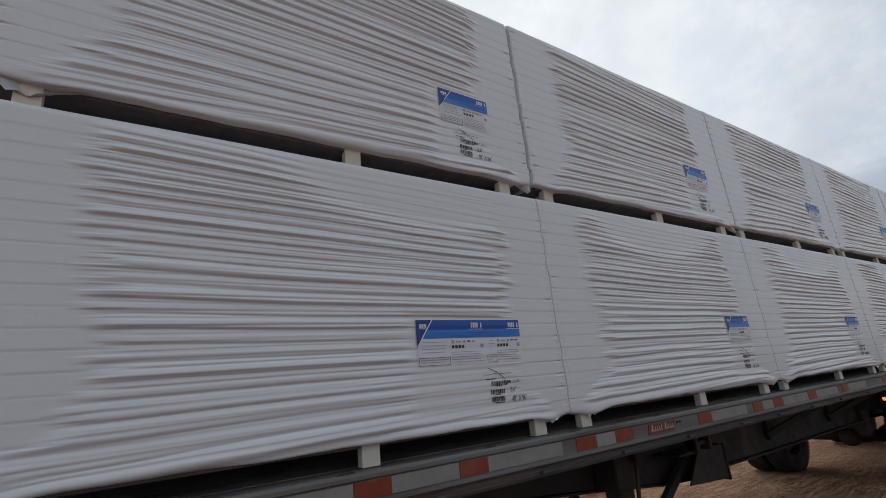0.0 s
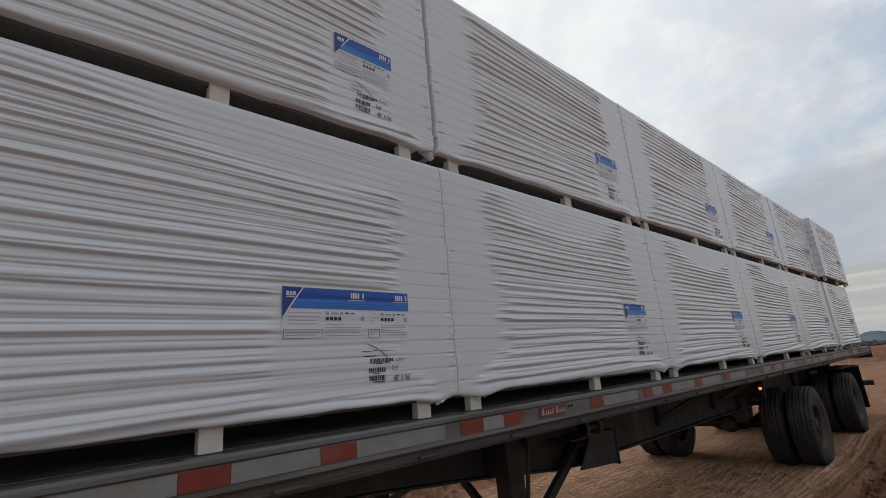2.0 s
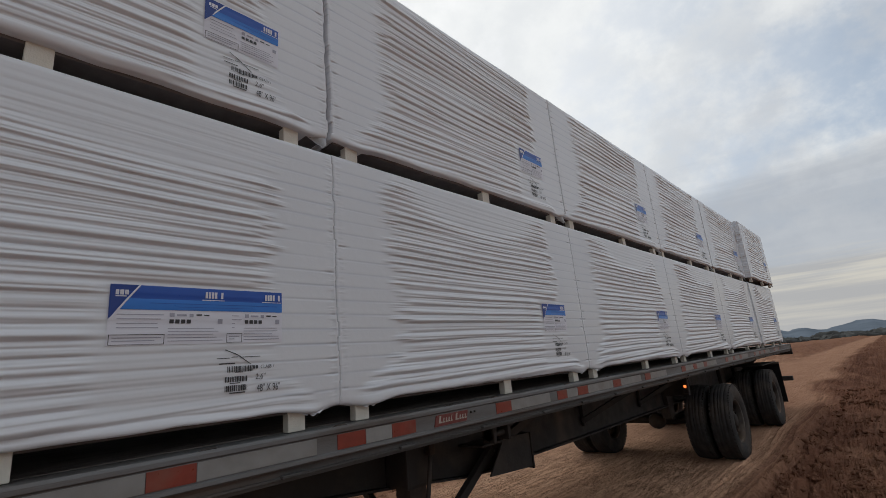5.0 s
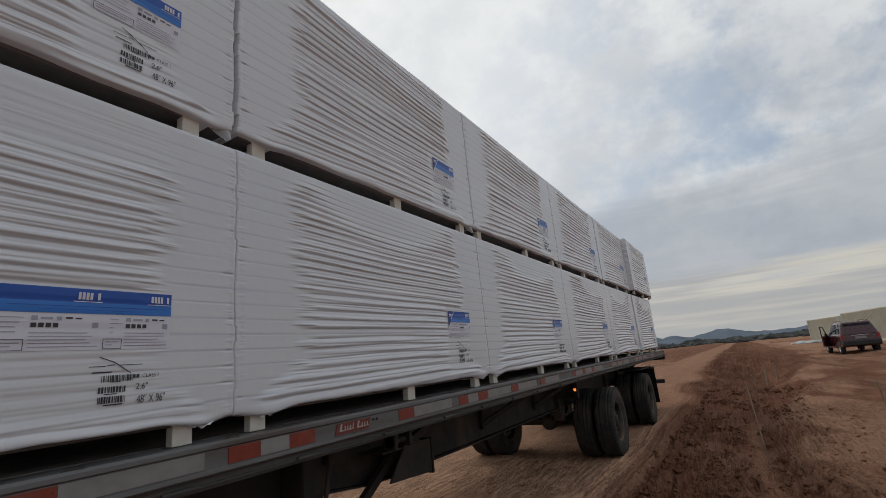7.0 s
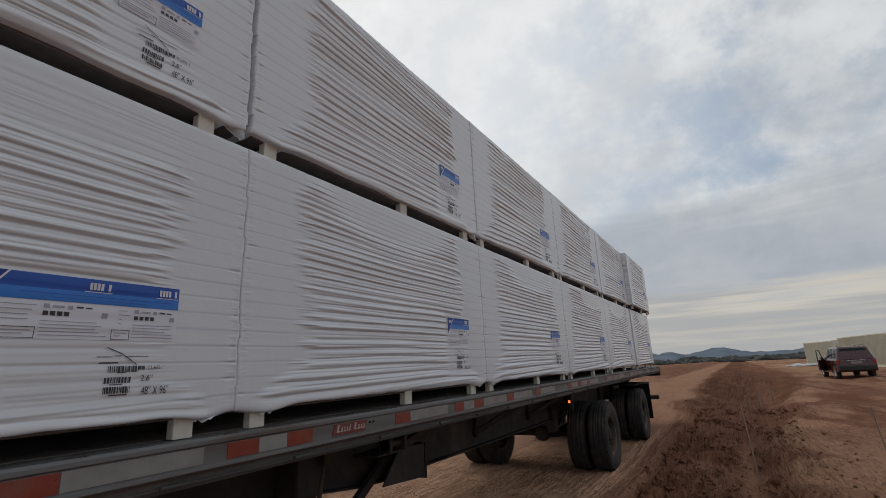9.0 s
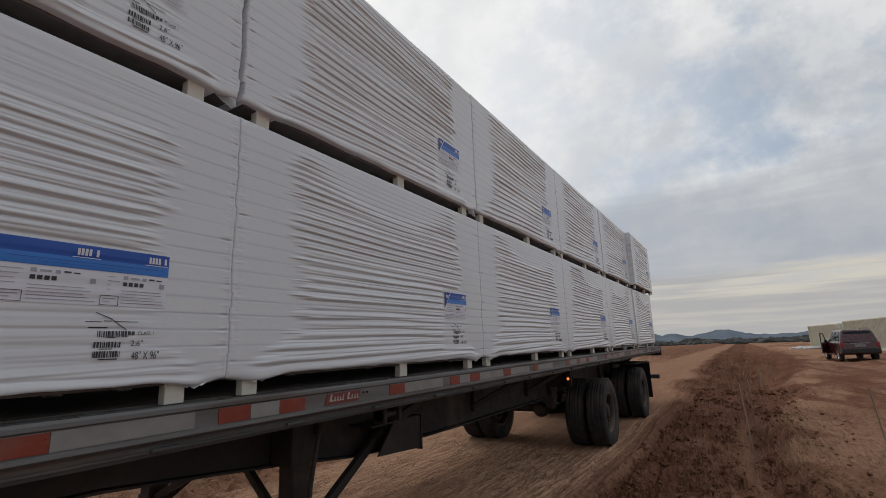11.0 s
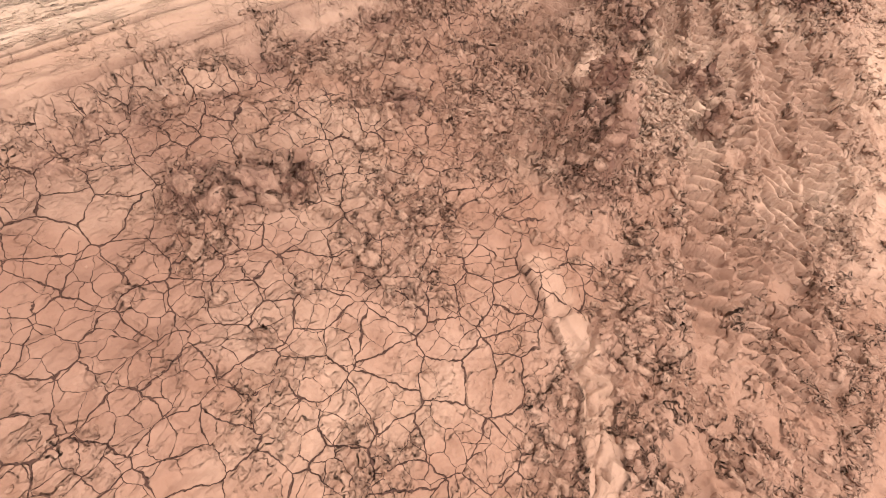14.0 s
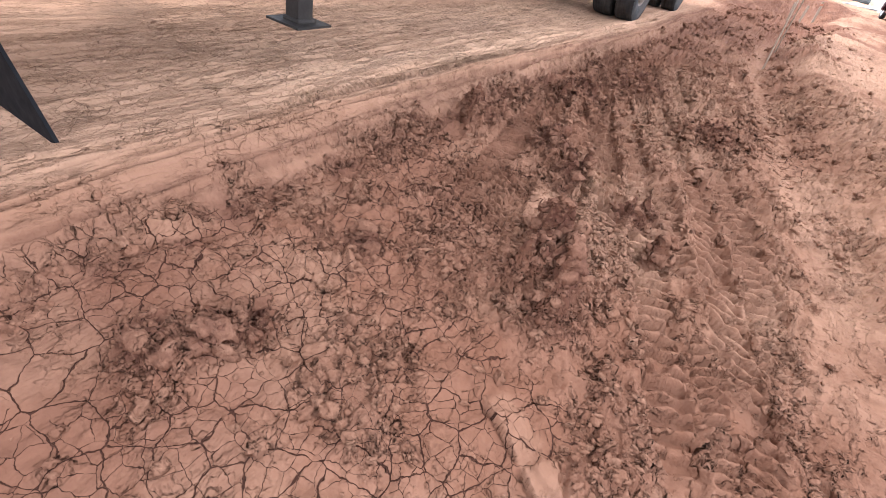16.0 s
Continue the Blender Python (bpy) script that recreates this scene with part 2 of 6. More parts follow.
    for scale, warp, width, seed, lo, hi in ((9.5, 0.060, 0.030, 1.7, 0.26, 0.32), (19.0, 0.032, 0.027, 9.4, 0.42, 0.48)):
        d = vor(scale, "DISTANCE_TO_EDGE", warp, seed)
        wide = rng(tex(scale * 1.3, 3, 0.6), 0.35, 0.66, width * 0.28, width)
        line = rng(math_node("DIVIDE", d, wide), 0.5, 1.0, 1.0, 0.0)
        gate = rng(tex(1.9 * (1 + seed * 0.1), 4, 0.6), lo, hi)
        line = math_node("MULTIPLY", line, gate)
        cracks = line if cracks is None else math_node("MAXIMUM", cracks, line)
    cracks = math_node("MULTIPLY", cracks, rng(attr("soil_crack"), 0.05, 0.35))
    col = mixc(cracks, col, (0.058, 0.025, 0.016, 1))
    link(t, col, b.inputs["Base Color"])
    b.inputs["Roughness"].default_value, b.inputs["Specular IOR Level"].default_value = 0.97, 0.03
    normal = None
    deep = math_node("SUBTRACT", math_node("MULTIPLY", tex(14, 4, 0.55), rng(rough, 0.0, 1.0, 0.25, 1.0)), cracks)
    for height, dist, strength in ((torn, 0.024, 1.0), (math_node("SUBTRACT", deep, math_node("MAXIMUM", math_node("MULTIPLY", streak, 0.35), math_node("MULTIPLY", dash, 0.5))), 0.035, 1.0), (math_node("MULTIPLY", vor(48, "DISTANCE_TO_EDGE", 0.01), rough), 0.009, 0.8), (math_node("MULTIPLY", tex(70, 3, 0.5), rough), 0.004, 1.0)):
        bp = n("ShaderNodeBump")
        bp.inputs["Strength"].default_value, bp.inputs["Distance"].default_value = strength, abs(dist)
        bp.invert = dist < 0
        link(t, height, bp.inputs["Height"])
        if normal:
            link(t, normal, bp.inputs["Normal"])
        normal = bp.outputs[0]
    link(t, normal, b.inputs["Normal"])
    return m


CLAY_A, CLAY_B, CLAY_C = (0.196, 0.090, 0.054, 1), (0.234, 0.116, 0.072, 1), (0.156, 0.067, 0.038, 1)
PALE_A, PALE_B, DAMP_SHADE = (0.72, 0.445, 0.290, 1), (0.64, 0.378, 0.236, 1), (0.102, 0.043, 0.028, 1)

M_GROUND = ground_material()
M_WRAP = material("white_film", (0.695, 0.710, 0.740), 0.37, spec=0.80, coat=0.35, vary=0.02, scale=1.5, grain=30, bump=0.06, bump_scale=25, dirt=(0.55, 0.54, 0.53), dirt_amount=0.10, dirt_scale=3.0)
M_WRAP.node_tree.nodes["Principled BSDF"].inputs["IOR"].default_value = 1.5


def show_joints(m):
    """Board joints dimly seen through the film."""
    t = m.node_tree
    base = t.nodes["Principled BSDF"].inputs["Base Color"]
    x, a = t.nodes.new("ShaderNodeMix"), t.nodes.new("ShaderNodeAttribute")
    x.data_type, a.attribute_name = "RGBA", "board_joint"
    k = t.nodes.new("ShaderNodeMath")
    k.operation, k.inputs[1].default_value = "MULTIPLY", 0.32
    link(t, a.outputs["Fac"], k.inputs[0])
    link(t, k.outputs[0], x.inputs["Factor"])
    link(t, base.links[0].from_socket, x.inputs["A"])
    x.inputs["B"].default_value = (0.36, 0.40, 0.50, 1)
    link(t, x.outputs["Result"], base)


show_joints(M_WRAP)
M_WRAP_LOOSE = material("loose_grey_film", (0.40, 0.41, 0.42), 0.32, vary=0.08, scale=9, bump=0.5, bump_scale=30)
M_FACER = material("dark_board_facer", (0.13, 0.115, 0.11), 0.9, vary=0.2, scale=10)
M_FOAM = material("foam_block", (0.66, 0.62, 0.54), 0.85, vary=0.06, scale=12, bump=0.25, bump_scale=160)
M_PRINT_WHITE = material("label_white", (0.72, 0.72, 0.78), 0.4, vary=0.015)
M_BLUE_DARK = material("label_navy", (0.012, 0.045, 0.25), 0.35, vary=0.06)
M_BLUE_A = material("label_blue", (0.015, 0.085, 0.42), 0.35, vary=0.06)
M_BLUE_B = material("label_light_blue", (0.03, 0.19, 0.62), 0.35, vary=0.06)
M_INK = material("print_ink", (0.045, 0.045, 0.05), 0.5, vary=0.2, scale=60)
M_INK_SOFT = material("print_grey", (0.36, 0.36, 0.42), 0.5, vary=0.1, scale=60)
M_ALU = material("weathered_aluminium", (0.19, 0.19, 0.19), 0.55, 0.30, vary=0.25, scale=3.0, grain=80, bump=0.12, bump_scale=70, dirt=(0.10, 0.085, 0.075), dirt_amount=0.6, dirt_scale=3.0, stretch=(0.4, 3, 3))
# rail underside has a darker base colour, with brown dirt spots over it
M_ALU_DARK = material("darker_rail_underside", (0.09, 0.085, 0.082), 0.7, 0.2, vary=0.3, scale=4, bump=0.2, dirt=(0.16, 0.11, 0.08), dirt_amount=0.4, stretch=(0.4, 3, 3))
M_STEEL = material("black_chassis_paint", (0.036, 0.032, 0.030), 0.6, vary=0.25, scale=3, grain=50, bump=0.15, bump_scale=50, dirt=(0.12, 0.085, 0.062), dirt_amount=0.36, dirt_scale=2.2, spec=0.22)
M_STEEL_WORN = material("worn_dark_steel", (0.040, 0.033, 0.029), 0.6, 0.1, vary=0.3, scale=6, grain=70, bump=0.25, bump_scale=60, dirt=(0.14, 0.088, 0.058), dirt_amount=0.35, dirt_scale=4, spec=0.22)
M_DECK = material("worn_deck_boards", (0.22, 0.19, 0.17), 0.8, vary=0.3, scale=3, bump=0.4, stretch=(1, 6, 1), dirt=(0.08, 0.06, 0.05), dirt_amount=0.3)
M_RED = material("red_reflector", (0.22, 0.036, 0.022), 0.35, vary=0.12, scale=20, dirt=(0.22, 0.10, 0.07), dirt_amount=0.35, dirt_scale=8)
M_WHITE_REFL = material("grey_reflector", (0.25, 0.245, 0.235), 0.4, vary=0.12, scale=14, dirt=(0.2, 0.18, 0.16), dirt_amount=0.35, dirt_scale=6)
M_PLATE = material("maroon_plate", (0.17, 0.035, 0.030), 0.45, vary=0.12, scale=20, dirt=(0.15, 0.10, 0.08), dirt_amount=0.25, dirt_scale=10)
M_CREAM = material("cream_lettering", (0.40, 0.35, 0.30), 0.5, vary=0.08)
M_RUBBER = material("dusty_tyre_rubber", (0.036, 0.034, 0.033), 0.82, vary=0.25, scale=9, grain=90, bump=0.25, bump_scale=90, dirt=(0.085, 0.066, 0.055), dirt_amount=0.5, dirt_scale=3, spec=0.22)
M_RIM = material("dusty_steel_rim", (0.16, 0.145, 0.13), 0.6, 0.35, vary=0.2, scale=8, dirt=(0.22, 0.14, 0.09), dirt_amount=0.5)
M_FLAP = material("black_rubber_flap", (0.010, 0.009, 0.010), 0.75, vary=0.2, scale=8, bump=0.1, spec=0.10)
M_CHROME = material("scuffed_chrome", (0.5, 0.5, 0.5), 0.3, 0.9, vary=0.1)
M_WOOD = material("weathered_stake_wood", (0.30, 0.21, 0.145), 0.85, vary=0.25, scale=10, bump=0.3, stretch=(8, 8, 1))
M_ORANGE = material("orange_marking_paint", (0.50, 0.17, 0.085), 0.85, vary=0.25, scale=9, dirt=(0.34, 0.18, 0.11), dirt_amount=0.6, dirt_scale=9)
M_CONTAINER = material("cream_container_paint", (0.72, 0.68, 0.55), 0.6, vary=0.06, scale=0.8, dirt=(0.40, 0.30, 0.20), dirt_amount=0.2, dirt_scale=1.2)
M_CONTAINER_END = material("pale_container_door_paint", (0.60, 0.62, 0.57), 0.6, vary=0.08, scale=1.0, dirt=(0.33, 0.27, 0.2), dirt_amount=0.25)
M_INSIDE = material("container_inside", (0.34, 0.37, 0.40), 0.8, vary=0.2)
M_CAR = material("dark_red_car_paint", (0.062, 0.012, 0.015), 0.28, vary=0.1, scale=2, coat=0.6, dirt=(0.22, 0.13, 0.085), dirt_amount=0.28, dirt_scale=1.5)
M_GLASS = material("tinted_car_glass", (0.018, 0.02, 0.024), 0.08, vary=0.1)
M_TRIM = material("black_trim", (0.02, 0.02, 0.02), 0.6, vary=0.2)
M_LAMP_RED = material("red_lamp_lens", (0.35, 0.02, 0.02), 0.2, vary=0.1)
M_PLASTIC_WHITE = material("white_plastic_sheet", (0.50, 0.50, 0.50), 0.5, vary=0.08, scale=1.5)
M_SCRUB = material("far_scrub", (0.085, 0.085, 0.080), 0.95, vary=0.35, scale=0.2, grain=2, spec=0.1)
# the hills' blue-grey is distance haze painted into the base colour
M_HILL = material("hazed_hill_woodland", (0.165, 0.195, 0.23), 1.0, vary=0.18, scale=0.01, grain=0.05, spec=0.0)


def lamp_material(name, color, strength):
    m = bpy.data.materials.new(name)
    m.use_nodes = True
    b = m.node_tree.nodes["Principled BSDF"]
    b.inputs["Base Color"].default_value = (*color, 1)
    b.inputs["Emission Color"].default_value, b.inputs["Emission Strength"].default_value = (*color, 1), strength
    return m


M_MARKER = lamp_material("lit_marker_lens", (1.0, 0.22, 0.05), 1.4)


# ---- mesh helpers ----
def part(name, bm, mat, parent=None, label="", at=None, smooth=False):
    """Link a bmesh or a ready mesh as one object under a thing or part."""
    if isinstance(bm, bmesh.types.BMesh):
        me = bpy.data.meshes.new(name)
        bm.normal_update()
        bm.to_mesh(me)
        bm.free()
    else:
        me = bm
    if mat and not me.materials:
        me.materials.append(mat)
    if smooth:
        me.polygons.foreach_set("use_smooth", [True] * len(me.polygons))
    ob = new(name, me)
    if parent is not None:
        ob.parent = parent
    if at is not None:
        ob.matrix_basis = at if isinstance(at, Matrix) else Matrix.Translation(at)
    if label:
        tagged(ob, label=label)
    return ob


def thing(name, at, label, category, group="", rz=0.0):
    ob = new(name)
    ob.matrix_basis = pose(*at, 0, 0, rz)
    ob.empty_display_size = 0.2
    return tagged(ob, label, category, group)


def grid_mesh(name, X, Y, Z):
    """A sheet of quads over 2D arrays of coordinates."""
    r, c = X.shape
    co = np.stack([X, Y, Z], -1).reshape(-1, 3).astype(np.float32)
    i = np.arange(r * c).reshape(r, c)
    quads = np.stack([i[:-1, :-1], i[:-1, 1:], i[1:, 1:], i[1:, :-1]], -1).reshape(-1, 4)
    return raw_mesh(name, co, quads)


def raw_mesh(name, co, faces, smooth=True):
    faces = np.asarray(faces, dtype=np.int32)
    k = faces.shape[1]
    me = bpy.data.meshes.new(name)
    me.vertices.add(len(co))
    me.vertices.foreach_set("co", np.asarray(co, dtype=np.float32).ravel())
    me.loops.add(faces.size)
    me.loops.foreach_set("vertex_index", faces.ravel())
    me.polygons.add(len(faces))
    me.polygons.foreach_set("loop_start", np.arange(0, faces.size, k, dtype=np.int32))
    me.polygons.foreach_set("loop_total", np.full(len(faces), k, dtype=np.int32))
    if smooth:
        me.polygons.foreach_set("use_smooth", np.ones(len(faces), dtype=bool))
    me.update(calc_edges=True)
    me.validate()
    return me


def add_box(bm, lo, hi, bevel=0.0, m=None):
    """A box between two corners, bevelled, into bm."""
    c = [(a + b) / 2 for a, b in zip(lo, hi)]
    s = [abs(b - a) for a, b in zip(lo, hi)]
    r = bmesh.ops.create_cube(bm, size=1, matrix=Matrix.Translation(c) @ Matrix.Diagonal((*s, 1)))
    vs = r["verts"]
    if bevel:
        es = list({e for v in vs for e in v.link_edges})
        out = bmesh.ops.bevel(bm, geom=es, offset=min(bevel, min(s) * 0.45), segments=2, profile=0.6, affect="EDGES")
        vs = list({v for f in out["faces"] for v in f.verts} | {v for v in vs if v.is_valid})
    if m is not None:
        bmesh.ops.transform(bm, matrix=m, verts=[v for v in vs if v.is_valid])
    return vs


def box(lo, hi, bevel=0.0, m=None):
    bm = bmesh.new()
    add_box(bm, lo, hi, bevel, m)
    return bm


def add_beam(bm, a, b, w, h, bevel=0.004):
    """A bar of section w x h from a to b."""
    a, b = Vector(a), Vector(b)
    m = Matrix.Translation(a) @ (b - a).to_track_quat("X", "Z").to_matrix().to_4x4()
    add_box(bm, (0, -w / 2, -h / 2), ((b - a).length, w / 2, h / 2), bevel, m)


def beam(a, b, w, h, bevel=0.004):
    bm = bmesh.new()
    add_beam(bm, a, b, w, h, bevel)
    return bm


def add_tube(bm, pts, r, sides=10):
    """A round bar along a line of points."""
    pts = [Vector(p) for p in pts]
    rings = []
    for i, p in enumerate(pts):
        d = (pts[min(i + 1, len(pts) - 1)] - pts[max(i - 1, 0)]).normalized()
        q = d.to_track_quat("Z", "Y")
        rings.append([bm.verts.new(p + q @ Vector((r * math.cos(k * 2 * math.pi / sides), r * math.sin(k * 2 * math.pi / sides), 0))) for k in range(sides)])
    for a, b in zip(rings, rings[1:]):
        for k in range(sides):
            f = bm.faces.new((a[k], a[(k + 1) % sides], b[(k + 1) % sides], b[k]))
            f.smooth = True
    bm.faces.new(rings[0][::-1])
    bm.faces.new(rings[-1])


def tube(pts, r, sides=10):
    bm = bmesh.new()
    add_tube(bm, pts, r, sides)
    return bm


def add_lathe(bm, profile, sides=40, m=None, smooth=True):
    """A turned body: profile of (radius, height) round z."""
    rings = []
    for r, z in profile:
        rings.append([bm.verts.new((r * math.cos(k * 2 * math.pi / sides), r * math.sin(k * 2 * math.pi / sides), z)) for k in range(sides)])
    for a, b in zip(rings, rings[1:]):
        for k in range(sides):
            f = bm.faces.new((a[k], a[(k + 1) % sides], b[(k + 1) % sides], b[k]))
            f.smooth = smooth
    if m is not None:
        bmesh.ops.transform(bm, matrix=m, verts=[v for ring in rings for v in ring])
    return rings


def extrude_profile(pts, x0, x1):
    """A closed (y, z) outline drawn out along x."""
    bm = bmesh.new()
    a = [bm.verts.new((x0, y, z)) for y, z in pts]
    b = [bm.verts.new((x1, y, z)) for y, z in pts]
    k = len(pts)
    for i in range(k):
        bm.faces.new((a[i], a[(i + 1) % k], b[(i + 1) % k], b[i]))
    bm.faces.new(a[::-1])
    bm.faces.new(b)
    bmesh.ops.recalc_face_normals(bm, faces=bm.faces)
    return bm


def slab(pts, y0, y1, bevel=0.0):
    """A closed (x, z) outline drawn out along y."""
    bm = bmesh.new()
    a = [bm.verts.new((x, y0, z)) for x, z in pts]
    b = [bm.verts.new((x, y1, z)) for x, z in pts]
    k = len(pts)
    for i in range(k):
        bm.faces.new((a[i], a[(i + 1) % k], b[(i + 1) % k], b[i]))
    bm.faces.new(a[::-1])
    bm.faces.new(b)
    bmesh.ops.recalc_face_normals(bm, faces=bm.faces)
    if bevel:
        bmesh.ops.bevel(bm, geom=list(bm.edges), offset=bevel, segments=2, profile=0.6, affect="EDGES")
    return bm


# ---- noise on arrays ----
def hash2(i, j, seed):
    i, j = i.astype(np.int64), j.astype(np.int64)
    h = (i * 374761393 + j * 668265263 + int(seed) * 974634541) & 0x7FFFFFFF
    h = ((h ^ (h >> 13)) * 1274126177) & 0x7FFFFFFF
    h = ((h ^ (h >> 16)) * 69069 + 12345) & 0x7FFFFFFF
    return ((h >> 7) & 0xFFFF) / 65535.0


def noise2(x, y, seed=0):
    x, y = np.broadcast_arrays(np.asarray(x, float), np.asarray(y, float))
    i, j = np.floor(x), np.floor(y)
    u, v = x - i, y - j
    u, v = u * u * (3 - 2 * u), v * v * (3 - 2 * v)
    a, b = hash2(i, j, seed), hash2(i + 1, j, seed)
    c, d = hash2(i, j + 1, seed), hash2(i + 1, j + 1, seed)
    return (a + (b - a) * u) * (1 - v) + (c + (d - c) * u) * v


def fbm(x, y, seed=0, octaves=4, gain=0.5):
    s, a, w = 0.0, 1.0, 0.0
    for k in range(octaves):
        s = s + a * noise2(x * 2 ** k + 17.3 * k, y * 2 ** k - 9.1 * k, seed + k)
        w += a
        a *= gain
    return s / w


def cells(x, y, seed=0):
    """Cell noise: the nearest distance, the distance to the border, and the cell's own chance number."""
    i, j = np.floor(x), np.floor(y)
    f1 = np.full(x.shape, 9.0)
    f2 = np.full(x.shape, 9.0)
    who = np.zeros(x.shape)
    for di in (-1, 0, 1):
        for dj in (-1, 0, 1):
            a, b = i + di, j + dj
            px, py = a + 0.15 + 0.7 * hash2(a, b, seed), b + 0.15 + 0.7 * hash2(a, b, seed + 51)
            d = np.hypot(px - x, py - y)
            near = d < f1
            f2 = np.where(near, f1, np.minimum(f2, d))
            who = np.where(near, hash2(a, b, seed + 99), who)
            f1 = np.where(near, d, f1)
    return f1, f2 - f1, who


def sstep(v):
    v = np.clip(v, 0, 1)
    return v * v * (3 - 2 * v)


# ---- the ground ----
def spread(step, ratio, reach):
    out, d = [], 0.0
    while d < reach:
        d += step
        step *= ratio
        out.append(d)
    return np.array(out)


def axis(lo, hi, fine_lo, fine_hi, fine, mid, ratio_lo, ratio_hi, reach):
    core = np.concatenate([np.arange(lo, fine_lo, mid), np.arange(fine_lo, fine_hi, fine), np.arange(fine_hi, hi, mid)])
    return np.concatenate([core[0] - spread(mid, ratio_lo, reach)[::-1], core, core[-1] + spread(mid, ratio_hi, reach)])


# heaps of thrown-up damp clay: x, y, radius, height
HEAPS = [(-0.10, -0.86, 0.09, 0.020), (-0.62, -0.86, 0.10, 0.065), (-0.80, -0.76, 0.12, 0.060), (-0.70, -0.80, 0.10, 0.035), (0.24, -1.42, 0.18, 0.095), (0.08, -1.52, 0.12, 0.055), (0.42, -1.36, 0.11, 0.060),
         (1.30, -1.00, 0.15, 0.065), (1.02, -1.22, 0.12, 0.055), (0.80, -0.40, 0.11, 0.055), (1.33, -0.55, 0.17, 0.10), (0.95, -1.58, 0.12, 0.050),
         (0.74, -1.74, 0.07, 0.060), (2.3, -0.75, 0.25, 0.06), (3.2, -1.0, 0.3, 0.06), (2.6, -1.7, 0.25, 0.05)]
# patches where the crust is broken to crumbs: x, y, half-lengths, how much
CRUMBLED = [(-0.50, -1.18, 0.20, 0.24, 0.75), (-1.10, -1.33, 0.17, 0.10, 0.35), (-0.98, -1.58, 0.15, 0.12, 0.5), (-0.16, -0.90, 0.13, 0.09, 1.0), (0.16, -1.42, 0.34, 0.20, 1.0), (0.15, -1.16, 0.34, 0.15, 0.85),
            (0.55, -0.92, 0.45, 0.22, 0.7), (0.85, -1.45, 0.40, 0.28, 0.9), (-0.62, -0.40, 0.30, 0.09, 1.0), (-0.10, -0.44, 0.35, 0.10, 0.9), (-1.0, -0.40, 0.3, 0.09, 0.8), (0.5, -0.42, 0.4, 0.09, 0.9), (-0.95, -0.88, 0.14, 0.07, 0.6), (0.6, -0.5, 0.5, 0.12, 0.8),
            (-0.15, -1.9, 0.25, 0.14, 0.6), (0.5, -2.25, 0.5, 0.10, 0.7), (-0.1, -2.42, 0.4, 0.1, 0.6), (1.5, -1.2, 0.6, 0.5, 0.8), (2.6, -1.3, 0.9, 0.6, 0.8), (4.0, -1.2, 1.0, 0.8, 0.7), (5.8, -1.3, 1.3, 0.9, 0.6)]


def along(x, y, pts):
    """Distance to a bent line, which side of it, and how far along."""
    best, side, run = np.full_like(x, 9.0), np.zeros_like(x), np.zeros_like(x)
    total = 0.0
    for (x0, y0), (x1, y1) in zip(pts, pts[1:]):
        L = math.hypot(x1 - x0, y1 - y0)
        ux, uy = (x1 - x0) / L, (y1 - y0) / L
        s = np.clip((x - x0) * ux + (y - y0) * uy, 0, L)
        dx, dy = x - x0 - s * ux, y - y0 - s * uy
        d = np.hypot(dx, dy)
        nearer = d < best
        side = np.where(nearer, np.sign(ux * dy - uy * dx), side)
        run = np.where(nearer, total + s, run)
        best = np.minimum(best, d)
        total += L
    return best, side, run


def ground_height(x, y):
    """Height of the clay, how pale, darkened, cracked and loose it is, worked out in strips."""
    fx, fy = x.ravel(), y.ravel()
    strips = [clay(fx[k:k + 24000], fy[k:k + 24000]) for k in range(0, len(fx), 24000)]
    return tuple(np.concatenate([s[i] for s in strips]).reshape(x.shape) for i in range(5))


def channel_at(x, y, foot):
    """The smooth channel at the bank's foot."""
    return np.exp(-((y - foot - 0.12) / 0.13) ** 2) * sstep((x - 0.2) / 0.8) * (1 - sstep((x - 9) / 3))


